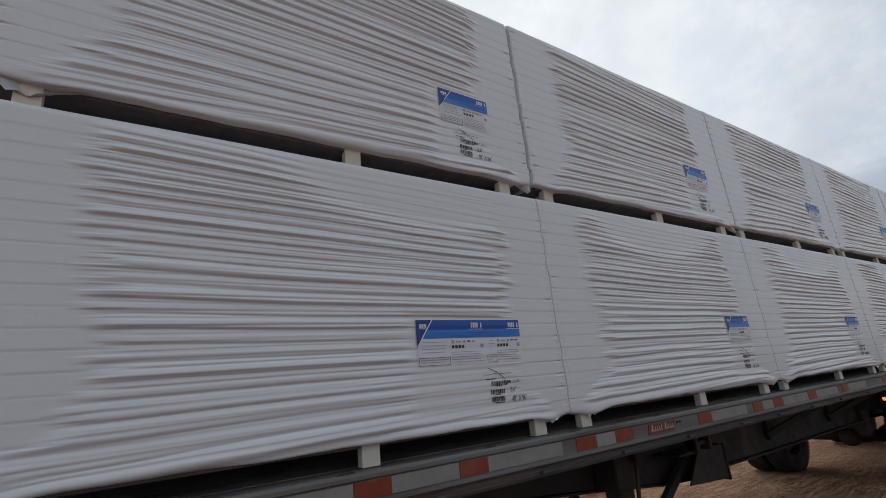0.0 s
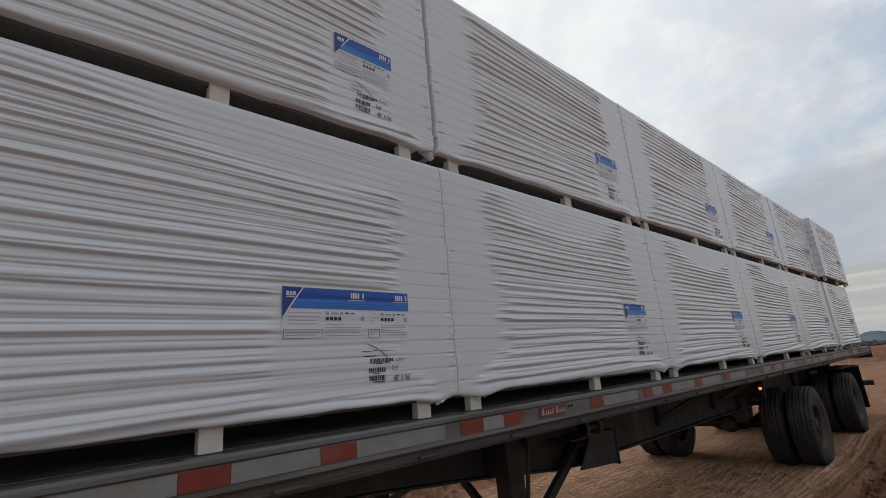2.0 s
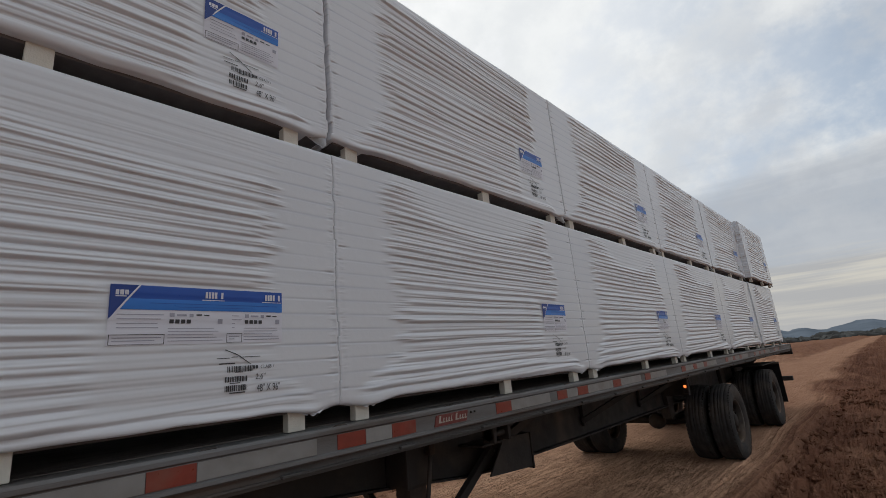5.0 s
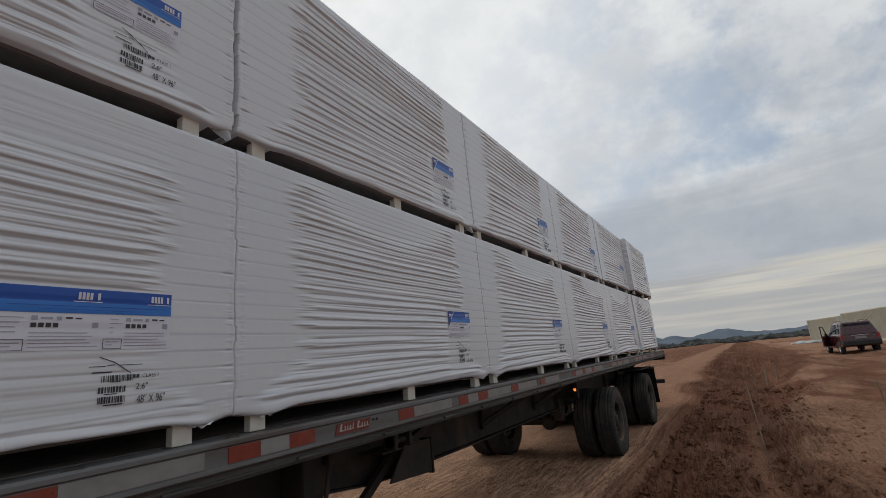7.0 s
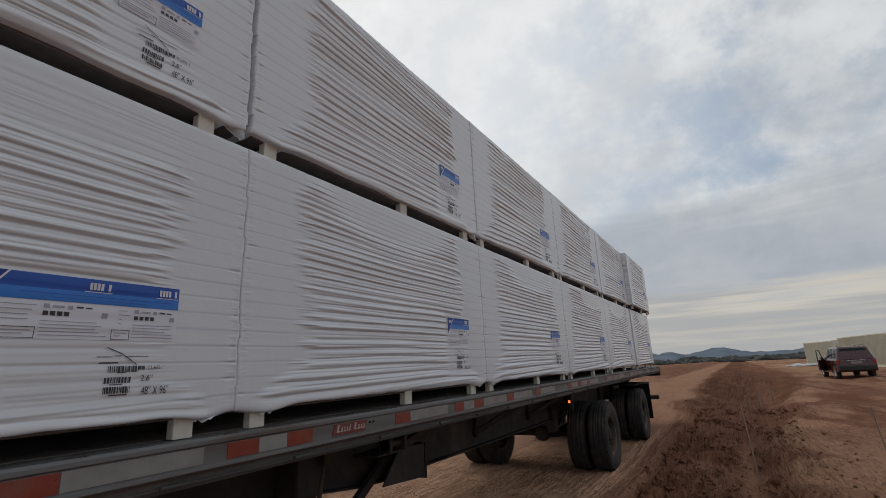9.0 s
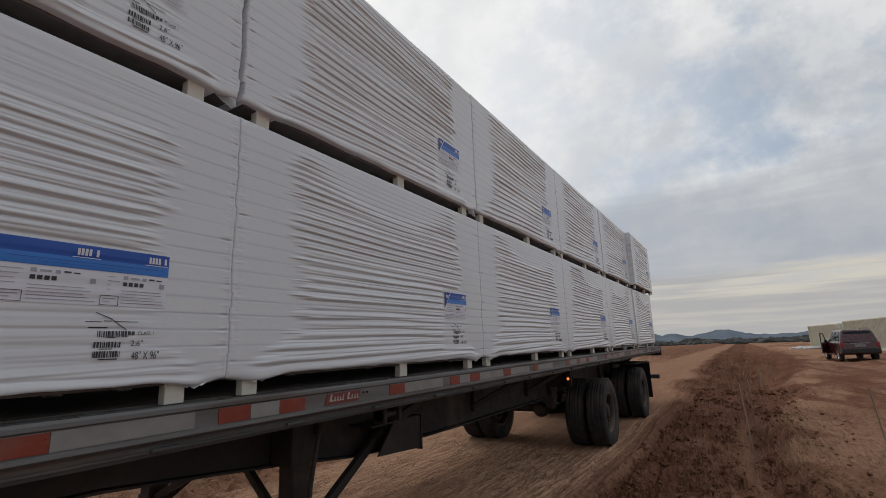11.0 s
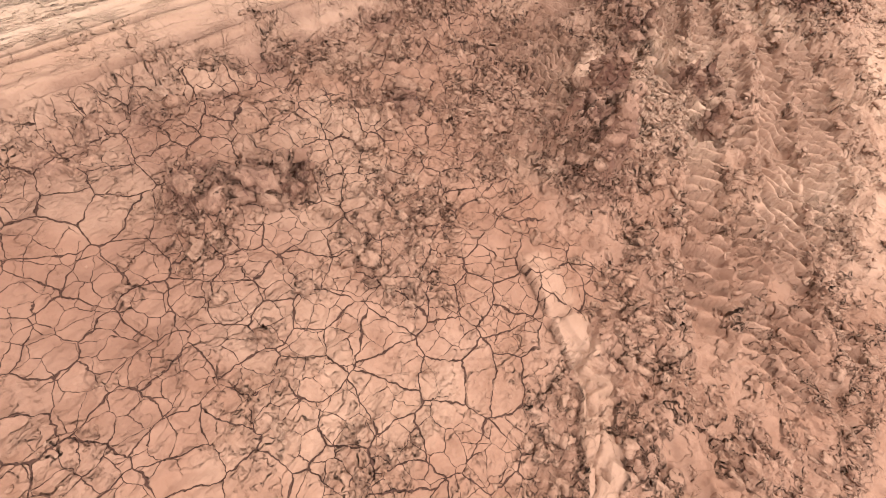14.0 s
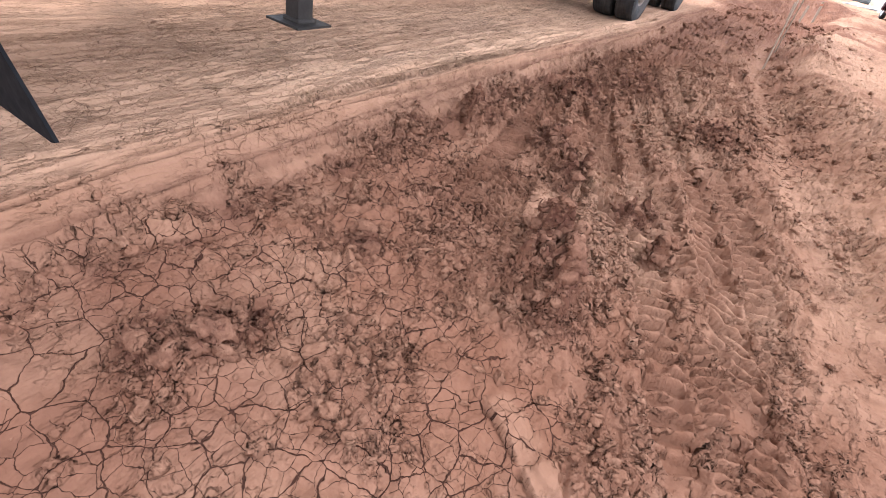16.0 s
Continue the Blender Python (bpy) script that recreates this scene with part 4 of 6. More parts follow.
def build_clods():
    rng = random.Random(4)
    nr = np.random.default_rng(9)
    big_kinds = [lump_mesh(rng, True) for _ in range(9)]
    small_kinds = [lump_mesh(rng, False) for _ in range(14)]

    def scatter(count, x0, x1, y0, y1, least, most, power, ease=0.0):
        x, y = nr.uniform(x0, x1, count), nr.uniform(y0, y1, count)
        _, _, _, _, loose = ground_height(x[None], y[None])
        keep = nr.random(count) < np.maximum(ease * (y < -0.45), loose[0] ** 1.3)
        x, y = x[keep], y[keep]
        r = np.minimum(most, least * nr.random(len(x)) ** (-power))
        return np.stack([x, y, r], 1)

    spots = [scatter(24000, -1.5, 1.4, -2.5, -0.25, 0.0042, 0.024, 0.55), scatter(14000, 1.4, 4.5, -2.7, -0.3, 0.007, 0.030, 0.5), scatter(9000, 4.5, 16, -3.2, -0.4, 0.012, 0.05, 0.45),
             scatter(2600, -2.2, 6, -0.2, 3.2, 0.004, 0.012, 0.4), scatter(5000, -2.5, 14, 3.0, 8, 0.010, 0.05, 0.5)]
    for hx, hy, hr, hh in HEAPS:
        for count, least, most, reach in ((20, 0.016, 0.040, 0.85), (70, 0.004, 0.013, 1.35)):
            m = int(count * hr / 0.12)
            a, d = nr.uniform(0, 6.283, m), hr * reach * nr.random(m) ** 0.6
            spots.append(np.stack([hx + d * np.cos(a), hy + d * np.sin(a), nr.uniform(least, most, m)], 1))
    shards = [scatter(9000, -0.4, 1.6, -2.6, -0.35, 0.007, 0.028, 0.35, 0.08), scatter(9000, 1.6, 5.0, -2.3, -0.4, 0.010, 0.04, 0.35, 0.22)]
    first_shard = sum(len(q) for q in spots)
    P = np.concatenate(spots + shards)
    is_shard = np.arange(len(P)) >= first_shard
    near = np.hypot(P[:, 0] - 0.74, P[:, 1] - 0.39) > 0.2
    P, is_shard = P[near], is_shard[near]
    z, pale, damp_shade, _, _ = (v[0] for v in ground_height(P[None, :, 0], P[None, :, 1]))
    allco, allf, allp, alld, base = [], [], [], [], 0
    for k in range(len(P)):
        s = P[k, 2]
        co, f = rng.choice(big_kinds if s > 0.014 and not is_shard[k] else small_kinds)
        turn = rng.gauss(-1.13, 0.45) if is_shard[k] else rng.uniform(0, 6.28)
        m = np.array(Euler((rng.uniform(-0.5, 0.5), rng.uniform(-0.5, 0.5), turn)).to_matrix())
        shape = [1.2, rng.uniform(0.3, 0.55), rng.uniform(0.18, 0.4)] if is_shard[k] else [1, rng.uniform(0.5, 1.0), rng.uniform(0.35, 0.85)]
        q = (co * np.array(shape)) @ m.T * s
        allco.append(q + np.array([P[k, 0], P[k, 1], z[k] + s * 0.16]))
        allf.append(f + base)
        allp.append(np.full(len(co), 0.5 * pale[k] + 0.10 * rng.random()))
        alld.append(np.full(len(co), np.clip(damp_shade[k] * rng.uniform(0.45, 1.0), 0, 1)))
        base += len(co)
    me = raw_mesh("clods", np.concatenate(allco), np.concatenate(allf), smooth=False)
    for name, values in (("soil_pale", allp), ("soil_damp_shade", alld), ("soil_rough", [0.6 + 0 * v for v in alld])):
        me.attributes.new(name, "FLOAT", "POINT").data.foreach_set("value", np.concatenate(values).astype(np.float32))
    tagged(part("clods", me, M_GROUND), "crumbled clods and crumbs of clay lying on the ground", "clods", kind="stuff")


build_clods()


# ---- the trailer ----
DECK_Z, RAIL_Y = 1.375, -0.065
FRONT, REAR = -2.62, 12.68
trailer = thing("flatbed_trailer", (0, 0, 0), "black flatbed trailer with dull aluminium rails and two spread axles", "trailer")
# the far half mirrors the near one about this line
MID_Y = 1.225


def build_trailer():
    rail = [(0.10, 1.372), (-0.030, 1.372), (-0.036, 1.366), (-0.060, 1.366), (-0.064, 1.376), (-0.071, 1.376), (-0.074, 1.366), (-0.074, 1.352), (-0.066, 1.346),
            (-0.066, 1.280), (-0.076, 1.276), (-0.077, 1.264), (-0.070, 1.258), (0.02, 1.258), (0.10, 1.30)]
    part("side_rail", extrude_profile(rail, FRONT, REAR), M_ALU, trailer, "dull dirty aluminium side rail")
    part("side_rail", extrude_profile([(2 * MID_Y - y, z) for y, z in rail], FRONT, REAR), M_ALU, trailer, "dull dirty aluminium side rail")
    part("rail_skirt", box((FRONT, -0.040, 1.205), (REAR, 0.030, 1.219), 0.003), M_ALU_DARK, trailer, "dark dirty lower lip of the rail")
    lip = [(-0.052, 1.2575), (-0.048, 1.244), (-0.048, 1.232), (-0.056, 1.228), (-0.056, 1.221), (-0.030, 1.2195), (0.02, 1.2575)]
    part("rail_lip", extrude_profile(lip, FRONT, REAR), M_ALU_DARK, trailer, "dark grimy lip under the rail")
    # deck planks
    y = 0.105
    while y < 2.30:
        part("deck_plank", box((FRONT, y, 1.325), (REAR, y + 0.145, DECK_Z - 0.001), 0.003), M_DECK, trailer)
        y += 0.149
    part("rear_sill", box((REAR, -0.07, 1.13), (REAR + 0.08, 2.52, 1.375), 0.01), M_STEEL_WORN, trailer, "worn steel rear sill")
    part("front_sill", box((FRONT - 0.06, -0.07, 1.20), (FRONT, 2.52, 1.375), 0.01), M_STEEL_WORN, trailer)

    # main beams: shallow neck in front, deep behind the landing gear
    for y in (0.70, 2 * MID_Y - 0.70):
        bottom = [(FRONT, 1.06), (0.6, 0.98), (1.3, 0.86), (2.0, 0.775), (3.2, 0.765), (6.6, 0.765), (9.5, 0.80), (11.6, 0.98), (REAR, 1.10)]
        web = slab(bottom + [(REAR, 1.285), (FRONT, 1.285)], y, y + 0.010)
        b = part("main_beam", web, M_STEEL, trailer, "black steel longitudinal beam, dusty")
        flange = bmesh.new()
        for (x0, z0), (x1, z1) in zip(bottom, bottom[1:]):
            vs = [flange.verts.new(p) for p in ((x0, y - 0.065, z0 - 0.007), (x1, y - 0.065, z1 - 0.007), (x1, y + 0.075, z1 - 0.007), (x0, y + 0.075, z0 - 0.007))]
            flange.faces.new(vs)
        bmesh.ops.remove_doubles(flange, verts=flange.verts, dist=0.0005)
        bmesh.ops.solidify(flange, geom=list(flange.faces), thickness=-0.014)
        part("lower_flange", flange, M_STEEL, b)
        part("upper_flange", box((FRONT, y - 0.065, 1.287), (REAR, y + 0.075, 1.301), 0.002), M_STEEL, b)
    x = FRONT + 0.2
    while x < REAR:
        part("crossmember", box((x, 0.03, 1.235), (x + 0.05, 2.42, 1.318), 0.006), M_STEEL, trailer)
        x += 0.305 * 1.6
    # outrigger struts from the beam to the rail
    for x0, x1 in ((3.45, 3.95), (5.0, 5.5), (-1.5, -1.0)):
        part("strut", beam((x0, 0.685, 0.90), (x1, 0.14, 1.25), 0.05, 0.05), M_STEEL, trailer)
        part("gusset", box((x0 - 0.012, 0.655, 0.86), (x0 + 0.012, 0.692, 1.28), 0.003), M_STEEL, trailer)

    # reflective strips along the rail
    reds = [(-2.35, -2.20), (-1.80, -1.65), (-1.24, -1.09), (-0.775, -0.626), (-0.069, 0.079), (0.233, 0.384), (1.039, 1.193), (1.752, 1.888), (2.053, 2.215), (2.678, 2.835)]
    reds += [(3.40 + 0.33 * k + 0.22 * (k % 3), 3.54 + 0.33 * k + 0.22 * (k % 3)) for k in range(0, 24, 2)]
    for a, c in reds:
        part("red_reflector", box((a, -0.0690, 1.283), (c, -0.0655, 1.3435), 0.001), M_RED, trailer, "faded red reflective tape")
    for (a, c), (d, _) in zip(reds, reds[1:]):
        if d - c > 0.05 and not (c < 0.6 < d):
            part("white_reflector", box((c + 0.002, -0.0686, 1.2835), (min(d, c + 0.46) - 0.002, -0.0655, 1.343), 0.001), M_WHITE_REFL, trailer, "dull grey-white reflective tape")
    plate = part("name_plate", slab([(0.512, 1.287), (0.760, 1.287), (0.778, 1.340), (0.530, 1.340)], -0.072, -0.066), M_PLATE, trailer, "maroon maker's plate with slanted cream strokes")
    x = 0.540
    for w, h in ((0.026, 0.034), (0.014, 0.022), (0.014, 0.022), (0.014, 0.022), (0.012, 0.030), (0, 0), (0.026, 0.034), (0.016, 0.022), (0.015, 0.022), (0.015, 0.022)):
        if w:
            s = 0.010
            part("stroke", slab([(x, 1.301), (x + w * 0.45, 1.301), (x + w * 0.45 + s * h / 0.034, 1.301 + h), (x + s * h / 0.034, 1.301 + h)], -0.0745, -0.0718), M_CREAM, plate)
            part("stroke", slab([(x, 1.301), (x + w, 1.301), (x + w + 0.002, 1.307), (x + 0.002, 1.307)], -0.0742, -0.0718), M_CREAM, plate)
        x += (w or 0.012) + 0.006
    for x in (0.80, 0.83):
        part("rivet", box((x, -0.0745, 1.318), (x + 0.012, -0.066, 1.330), 0.004), M_STEEL_WORN, trailer)
    # bent tie-down tabs and hooks under the rail
    for x in (-2.2, -1.6, -0.95, -0.32, 0.28, 0.90, 1.55, 2.1, 2.7, 3.3, 4.0, 4.7, 5.4, 6.1, 6.9, 7.7, 8.5, 9.4, 10.3, 11.2):
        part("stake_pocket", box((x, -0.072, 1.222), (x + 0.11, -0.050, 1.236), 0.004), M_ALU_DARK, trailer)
    for x in (-1.9, -1.3, -0.62, -0.08, 0.62, 1.02, 1.9, 2.6, 3.5, 4.4, 5.6):
        bm = bmesh.new()
        add_tube(bm, [(x, -0.045, 1.367), (x + 0.02, -0.052, 1.376), (x + 0.06, -0.050, 1.377), (x + 0.08, -0.045, 1.367)], 0.006, 6)
        part("lashing_ring", bm, M_STEEL_WORN, trailer)

    # strap winch
    w = part("strap_winch", box((1.10, 0.02, 1.105), (1.13, 0.11, 1.215), 0.006), M_STEEL_WORN, trailer, "small steel strap winch under the rail")
    part("side_plate", box((1.25, 0.02, 1.105), (1.28, 0.11, 1.215), 0.006), M_STEEL_WORN, w)
    m = Matrix.Translation((1.10, 0.065, 1.15)) @ Euler((0, radians(90), 0)).to_matrix().to_4x4()
    bm = bmesh.new()
    add_lathe(bm, [(0.0, 0), (0.034, 0), (0.034, 0.012), (0.018, 0.016), (0.018, 0.16), (0.034, 0.165), (0.034, 0.185), (0.0, 0.185)], 16, m)
    part("drum", bm, M_STEEL, w)
    # deep web plate over the landing gear, closed by an end plate
    web = slab([(FRONT, 1.055), (-0.24, 1.019), (0.39, 0.958), (0.70, 0.925), (1.30, 0.850), (1.86, 0.815), (1.86, 1.24), (FRONT, 1.24)], 0.50, 0.512)
    gp = part("gear_plate", web, M_STEEL, trailer, "dusty black plate behind the landing legs")
    part("end_plate", box((1.862, 0.275, 0.80), (1.878, 0.695, 1.05), 0.003), M_STEEL_WORN, gp)
    part("side_plate", slab([(1.36, 0.845), (1.862, 0.812), (1.862, 1.045), (1.55, 1.06)], 0.285, 0.297), M_STEEL, gp)
    part("shelf", box((1.30, 0.285, 1.035), (1.862, 0.50, 1.047), 0.002), M_STEEL, gp)
    part("lower_lip", slab([(FRONT, 1.040), (-0.24, 1.004), (0.39, 0.943), (0.70, 0.910), (1.30, 0.835), (1.86, 0.800), (1.86, 0.812), (1.30, 0.847), (0.70, 0.922), (0.39, 0.955), (-0.24, 1.016), (FRONT, 1.052)], 0.46, 0.54), M_STEEL, gp)

    # landing gear
    for y, zf in ((0.39, 0.215), (1.86, 0.275)):
        leg = part("landing_leg", box((0.672, y - 0.062, 0.53), (0.808, y + 0.062, 1.24), 0.012), M_STEEL_WORN, trailer, "worn dark grey steel landing leg")
        part("collar", box((0.664, y - 0.070, 0.49), (0.816, y + 0.070, 0.60), 0.01), M_STEEL_WORN, leg)
        part("inner_leg", box((0.688, y - 0.048, zf + 0.02), (0.792, y + 0.048, 0.50), 0.008), M_STEEL_WORN, leg)
        part("band", box((0.685, y - 0.051, 0.42), (0.795, y + 0.051, 0.475), 0.004), M_FLAP, leg)
        part("gearbox", box((0.640, y - 0.085, 0.92), (0.840, y + 0.11 if y < 1 else y + 0.07, 1.20), 0.02), M_STEEL, leg)
        bm = bmesh.new()
        add_box(bm, (0.620, y - 0.12, zf), (0.860, y + 0.12, zf + 0.012), 0.003)
        add_box(bm, (0.676, y - 0.060, zf + 0.010), (0.804, y + 0.060, zf + 0.045), 0.010)
        for v in bm.verts:
            if abs(v.co.x - 0.74) > 0.1:
                v.co.z += 0.014
        part("foot", bm, M_STEEL_WORN, leg, "square steel foot plate above the ground")
        part("brace", beam((0.80, y, 0.52), (1.62, y + (0.02 if y < 1 else -0.02), 1.03), 0.045, 0.055), M_STEEL, leg)
    part("brace", beam((1.55, 0.40, 0.985), (2.02, 0.20, 1.235), 0.05, 0.055), M_STEEL, trailer)
    part("cross_tube", tube([(0.72, 0.46, 0.545), (0.71, 1.79, 0.56)], 0.030, 12), M_STEEL_WORN, trailer)
    part("brace", beam((0.72, 0.47, 0.60), (0.74, 0.94, 0.95), 0.04, 0.045), M_STEEL_WORN, trailer)
    part("brace", beam((0.72, 1.78, 0.58), (0.74, 1.00, 0.95), 0.04, 0.045), M_STEEL_WORN, trailer)
    # crank handle, folded and hooked over the cross tube
    crank = part("crank", tube([(0.80, 0.27, 1.10), (0.775, 0.262, 1.00), (0.735, 0.258, 0.82), (0.715, 0.255, 0.68), (0.695, 0.252, 0.625), (0.655, 0.255, 0.605), (0.56, 0.27, 0.62),
                               (0.49, 0.285, 0.655), (0.455, 0.29, 0.675), (0.425, 0.29, 0.665), (0.405, 0.285, 0.63), (0.395, 0.28, 0.555)], 0.013, 10), M_STEEL, trailer, "black crank rod folded against the leg")
    part("grip", tube([(0.404, 0.284, 0.628), (0.393, 0.279, 0.553)], 0.019, 10), M_FLAP, crank)
    part("socket", box((0.785, 0.255, 1.085), (0.830, 0.30, 1.155), 0.008), M_STEEL_WORN, crank)
    # ratchet binder hanging on the cross tube
    hook = part("ratchet_strap", box((0.665, 1.035, 0.44), (0.690, 1.095, 0.60), 0.008), M_STEEL, trailer, "black ratchet buckle hung over the cross tube")
    part("handle", tube([(0.672, 1.04, 0.45), (0.668, 1.032, 0.33), (0.668, 1.045, 0.315), (0.668, 1.095, 0.315), (0.668, 1.108, 0.33), (0.672, 1.092, 0.45)], 0.009, 8), M_STEEL, hook)
    part("strap", box((0.655, 1.04, 0.52), (0.760, 1.09, 0.60), 0.012), M_FLAP, hook)
    for k in range(3):
        m = Matrix.Translation((0.30 + 0.10 * k, 0.50, 1.205)) @ Euler((radians(90), 0, 0)).to_matrix().to_4x4()
        bm = bmesh.new()
        add_lathe(bm, [(0.0, 0.0), (0.024, 0.0), (0.028, 0.02), (0.018, 0.03), (0.018, 0.06), (0.0, 0.06)], 12, m)
        part("air_coupling", bm, M_STEEL_WORN, trailer)

    # rear running gear
    for ax in (6.56, 9.62):
        part("axle", tube([(ax, 0.25, 0.50), (ax, 2.2, 0.50)], 0.065, 14), M_STEEL, trailer)
        for y in (0.70, 1.75):
            part("hanger", slab([(ax - 0.72, 1.22), (ax - 0.38, 1.22), (ax - 0.44, 0.62), (ax - 0.62, 0.58)], y - 0.06, y + 0.06, 0.01), M_STEEL, trailer)
            part("hanger", slab([(ax + 0.42, 1.22), (ax + 0.72, 1.22), (ax + 0.66, 0.68), (ax + 0.50, 0.64)], y - 0.06, y + 0.06, 0.01), M_STEEL, trailer)
            spring = [(ax - 0.55, 0.64), (ax - 0.25, 0.60), (ax, 0.585), (ax + 0.3, 0.61), (ax + 0.58, 0.68)]
            part("leaf_spring", slab(spring + [(x, z - 0.07) for x, z in spring[::-1]], y - 0.04, y + 0.04, 0.004), M_STEEL_WORN, trailer)
        m = Matrix.Translation((ax - 0.22, 0.95, 0.50)) @ Euler((0, radians(-80), 0)).to_matrix().to_4x4()
        bm = bmesh.new()
        add_lathe(bm, [(0, 0), (0.07, 0), (0.10, 0.04), (0.11, 0.09), (0.11, 0.16), (0.08, 0.22), (0, 0.22)], 18, m)
        part("brake_chamber", bm, M_STEEL, trailer)
    # lit side marker on the first hanger
    mk = part("marker_light", box((5.80, 0.30, 0.93), (5.88, 0.38, 1.12), 0.015), M_STEEL, trailer, "side marker lamp with a lit amber lens")
    part("lens", box((5.792, 0.320, 1.01), (5.802, 0.355, 1.045), 0.004), M_MARKER, mk)
    part("hanger", box((5.88, 0.33, 0.90), (5.96, 0.66, 1.25), 0.01), M_STEEL, trailer)
    # rear flap and its arm
    fl = part("mud_flap", box((10.62, -0.06, 0.28), (10.635, 0.60, 1.02), 0.004), M_FLAP, trailer, "black rubber mud flap behind the rear wheels")
    part("arm", tube([(10.63, -0.06, 1.04), (10.63, 0.75, 1.04)], 0.022, 8), M_STEEL, fl)
    part("fender_bar", box((9.3, 0.0, 1.06), (10.65, 0.55, 1.075), 0.004), M_STEEL, trailer)
    part("rear_bumper", box((12.30, 0.0, 0.56), (12.42, 2.45, 0.66), 0.01), M_STEEL, trailer, "rear underrun bar")
    for y in (0.70, 1.75):
        part("bumper_post", box((12.31, y, 0.64), (12.41, y + 0.09, 1.15), 0.008), M_STEEL, trailer)
    for y in (0.25, 2.1):
        part("tail_lamp", box((REAR + 0.081, y, 1.18), (REAR + 0.10, y + 0.16, 1.26), 0.01), M_LAMP_RED, trailer)
    # slanted mud flap near the front, with its arm
    fp = extrude_profile([(0.0, 0.062), (0.03, 0.052), (0.66, 0.050), (0.72, 0.90), (0.56, 0.90), (0.37, 0.60), (0.205, 0.305), (0.09, 0.17)], -0.630, -0.618)
    fl = part("mud_flap", fp, M_FLAP, trailer, "black rubber mud flap with a pointed corner hanging near the ground")
    part("arm", beam((-0.61, 0.50, 0.905), (-0.61, 0.80, 0.905), 0.04, 0.03), M_STEEL, fl)
    part("flap_post", box((-0.63, 0.66, 0.90), (-0.59, 0.72, 1.06), 0.004), M_STEEL, fl)


def wheel(ax, y0, out):
    """One tyre on its rim; out: +1 or -1, the way the dish looks."""
    w = part("wheel", tyre_mesh, M_RUBBER, trailer, at=Matrix.Translation((ax, y0, 0.480)) @ Euler((radians(90), 0, 0)).to_matrix().to_4x4() @ Matrix.Diagonal((1, 1, -out, 1)))
    tagged(w, label="dusty black truck tyre on a steel rim")
    part("rim", rim_mesh, M_RIM, w)
    part("hub", hub_mesh, M_STEEL_WORN, w)


def wheel_meshes():
    bm = bmesh.new()
    prof = [(0.285, -0.105), (0.33, -0.128), (0.40, -0.133), (0.455, -0.127), (0.487, -0.112)]
    tread = [(0.500, -0.104), (0.503, -0.070), (0.499, -0.067), (0.499, -0.058), (0.505, -0.055), (0.507, -0.022), (0.502, -0.019), (0.502, -0.010), (0.508, -0.007)]
    prof = prof + tread
    prof = prof + [(r, -z) for r, z in prof[::-1]]
    add_lathe(bm, prof, 56)
    # shoulder lugs
    for k in range(56):
        a = 2 * math.pi * k / 56
        for s in (-1, 1):
            add_box(bm, (0.482, -0.019, s * 0.117 - 0.009), (0.4935, 0.019, s * 0.117 + 0.009), 0, Euler((0, 0, a)).to_matrix().to_4x4())
    t = bpy.data.meshes.new("tyre")
    bm.to_mesh(t)
    bm.free()
    bm = bmesh.new()
    add_lathe(bm, [(0.287, -0.106), (0.272, -0.100), (0.262, -0.07), (0.258, 0.05), (0.262, 0.085), (0.274, 0.100), (0.288, 0.107), (0.290, 0.100), (0.262, 0.070)], 40)
    add_lathe(bm, [(0.258, 0.02), (0.20, 0.035), (0.165, 0.045), (0.14, 0.040), (0.11, 0.040)], 40)
    r = bpy.data.meshes.new("rim")
    bmesh.ops.solidify(bm, geom=list(bm.faces), thickness=0.006)
    bm.to_mesh(r)
    bm.free()
    bm = bmesh.new()
    add_lathe(bm, [(0.115, 0.03), (0.115, 0.058), (0.09, 0.070), (0.085, 0.082), (0.06, 0.088), (0.0, 0.089)], 24)
    for k in range(10):
        a = 2 * math.pi * k / 10
        add_box(bm, (0.143 - 0.014, -0.014, 0.035), (0.143 + 0.014, 0.014, 0.065), 0.003, Euler((0, 0, a)).to_matrix().to_4x4())
    h = bpy.data.meshes.new("hub")
    bm.to_mesh(h)
    bm.free()
    return t, r, h


tyre_mesh, rim_mesh, hub_mesh = wheel_meshes()
build_trailer()
for ax in (6.56, 9.62):
    for y0, out in ((0.065, -1), (0.39, 1), (1.90, -1), (2.225, 1)):
        wheel(ax, y0, out)


# ---- the wrapped bundles ----
BOARD = 0.0665
LENGTH, DEPTH, FOOT = 2.432, 1.20, 0.085


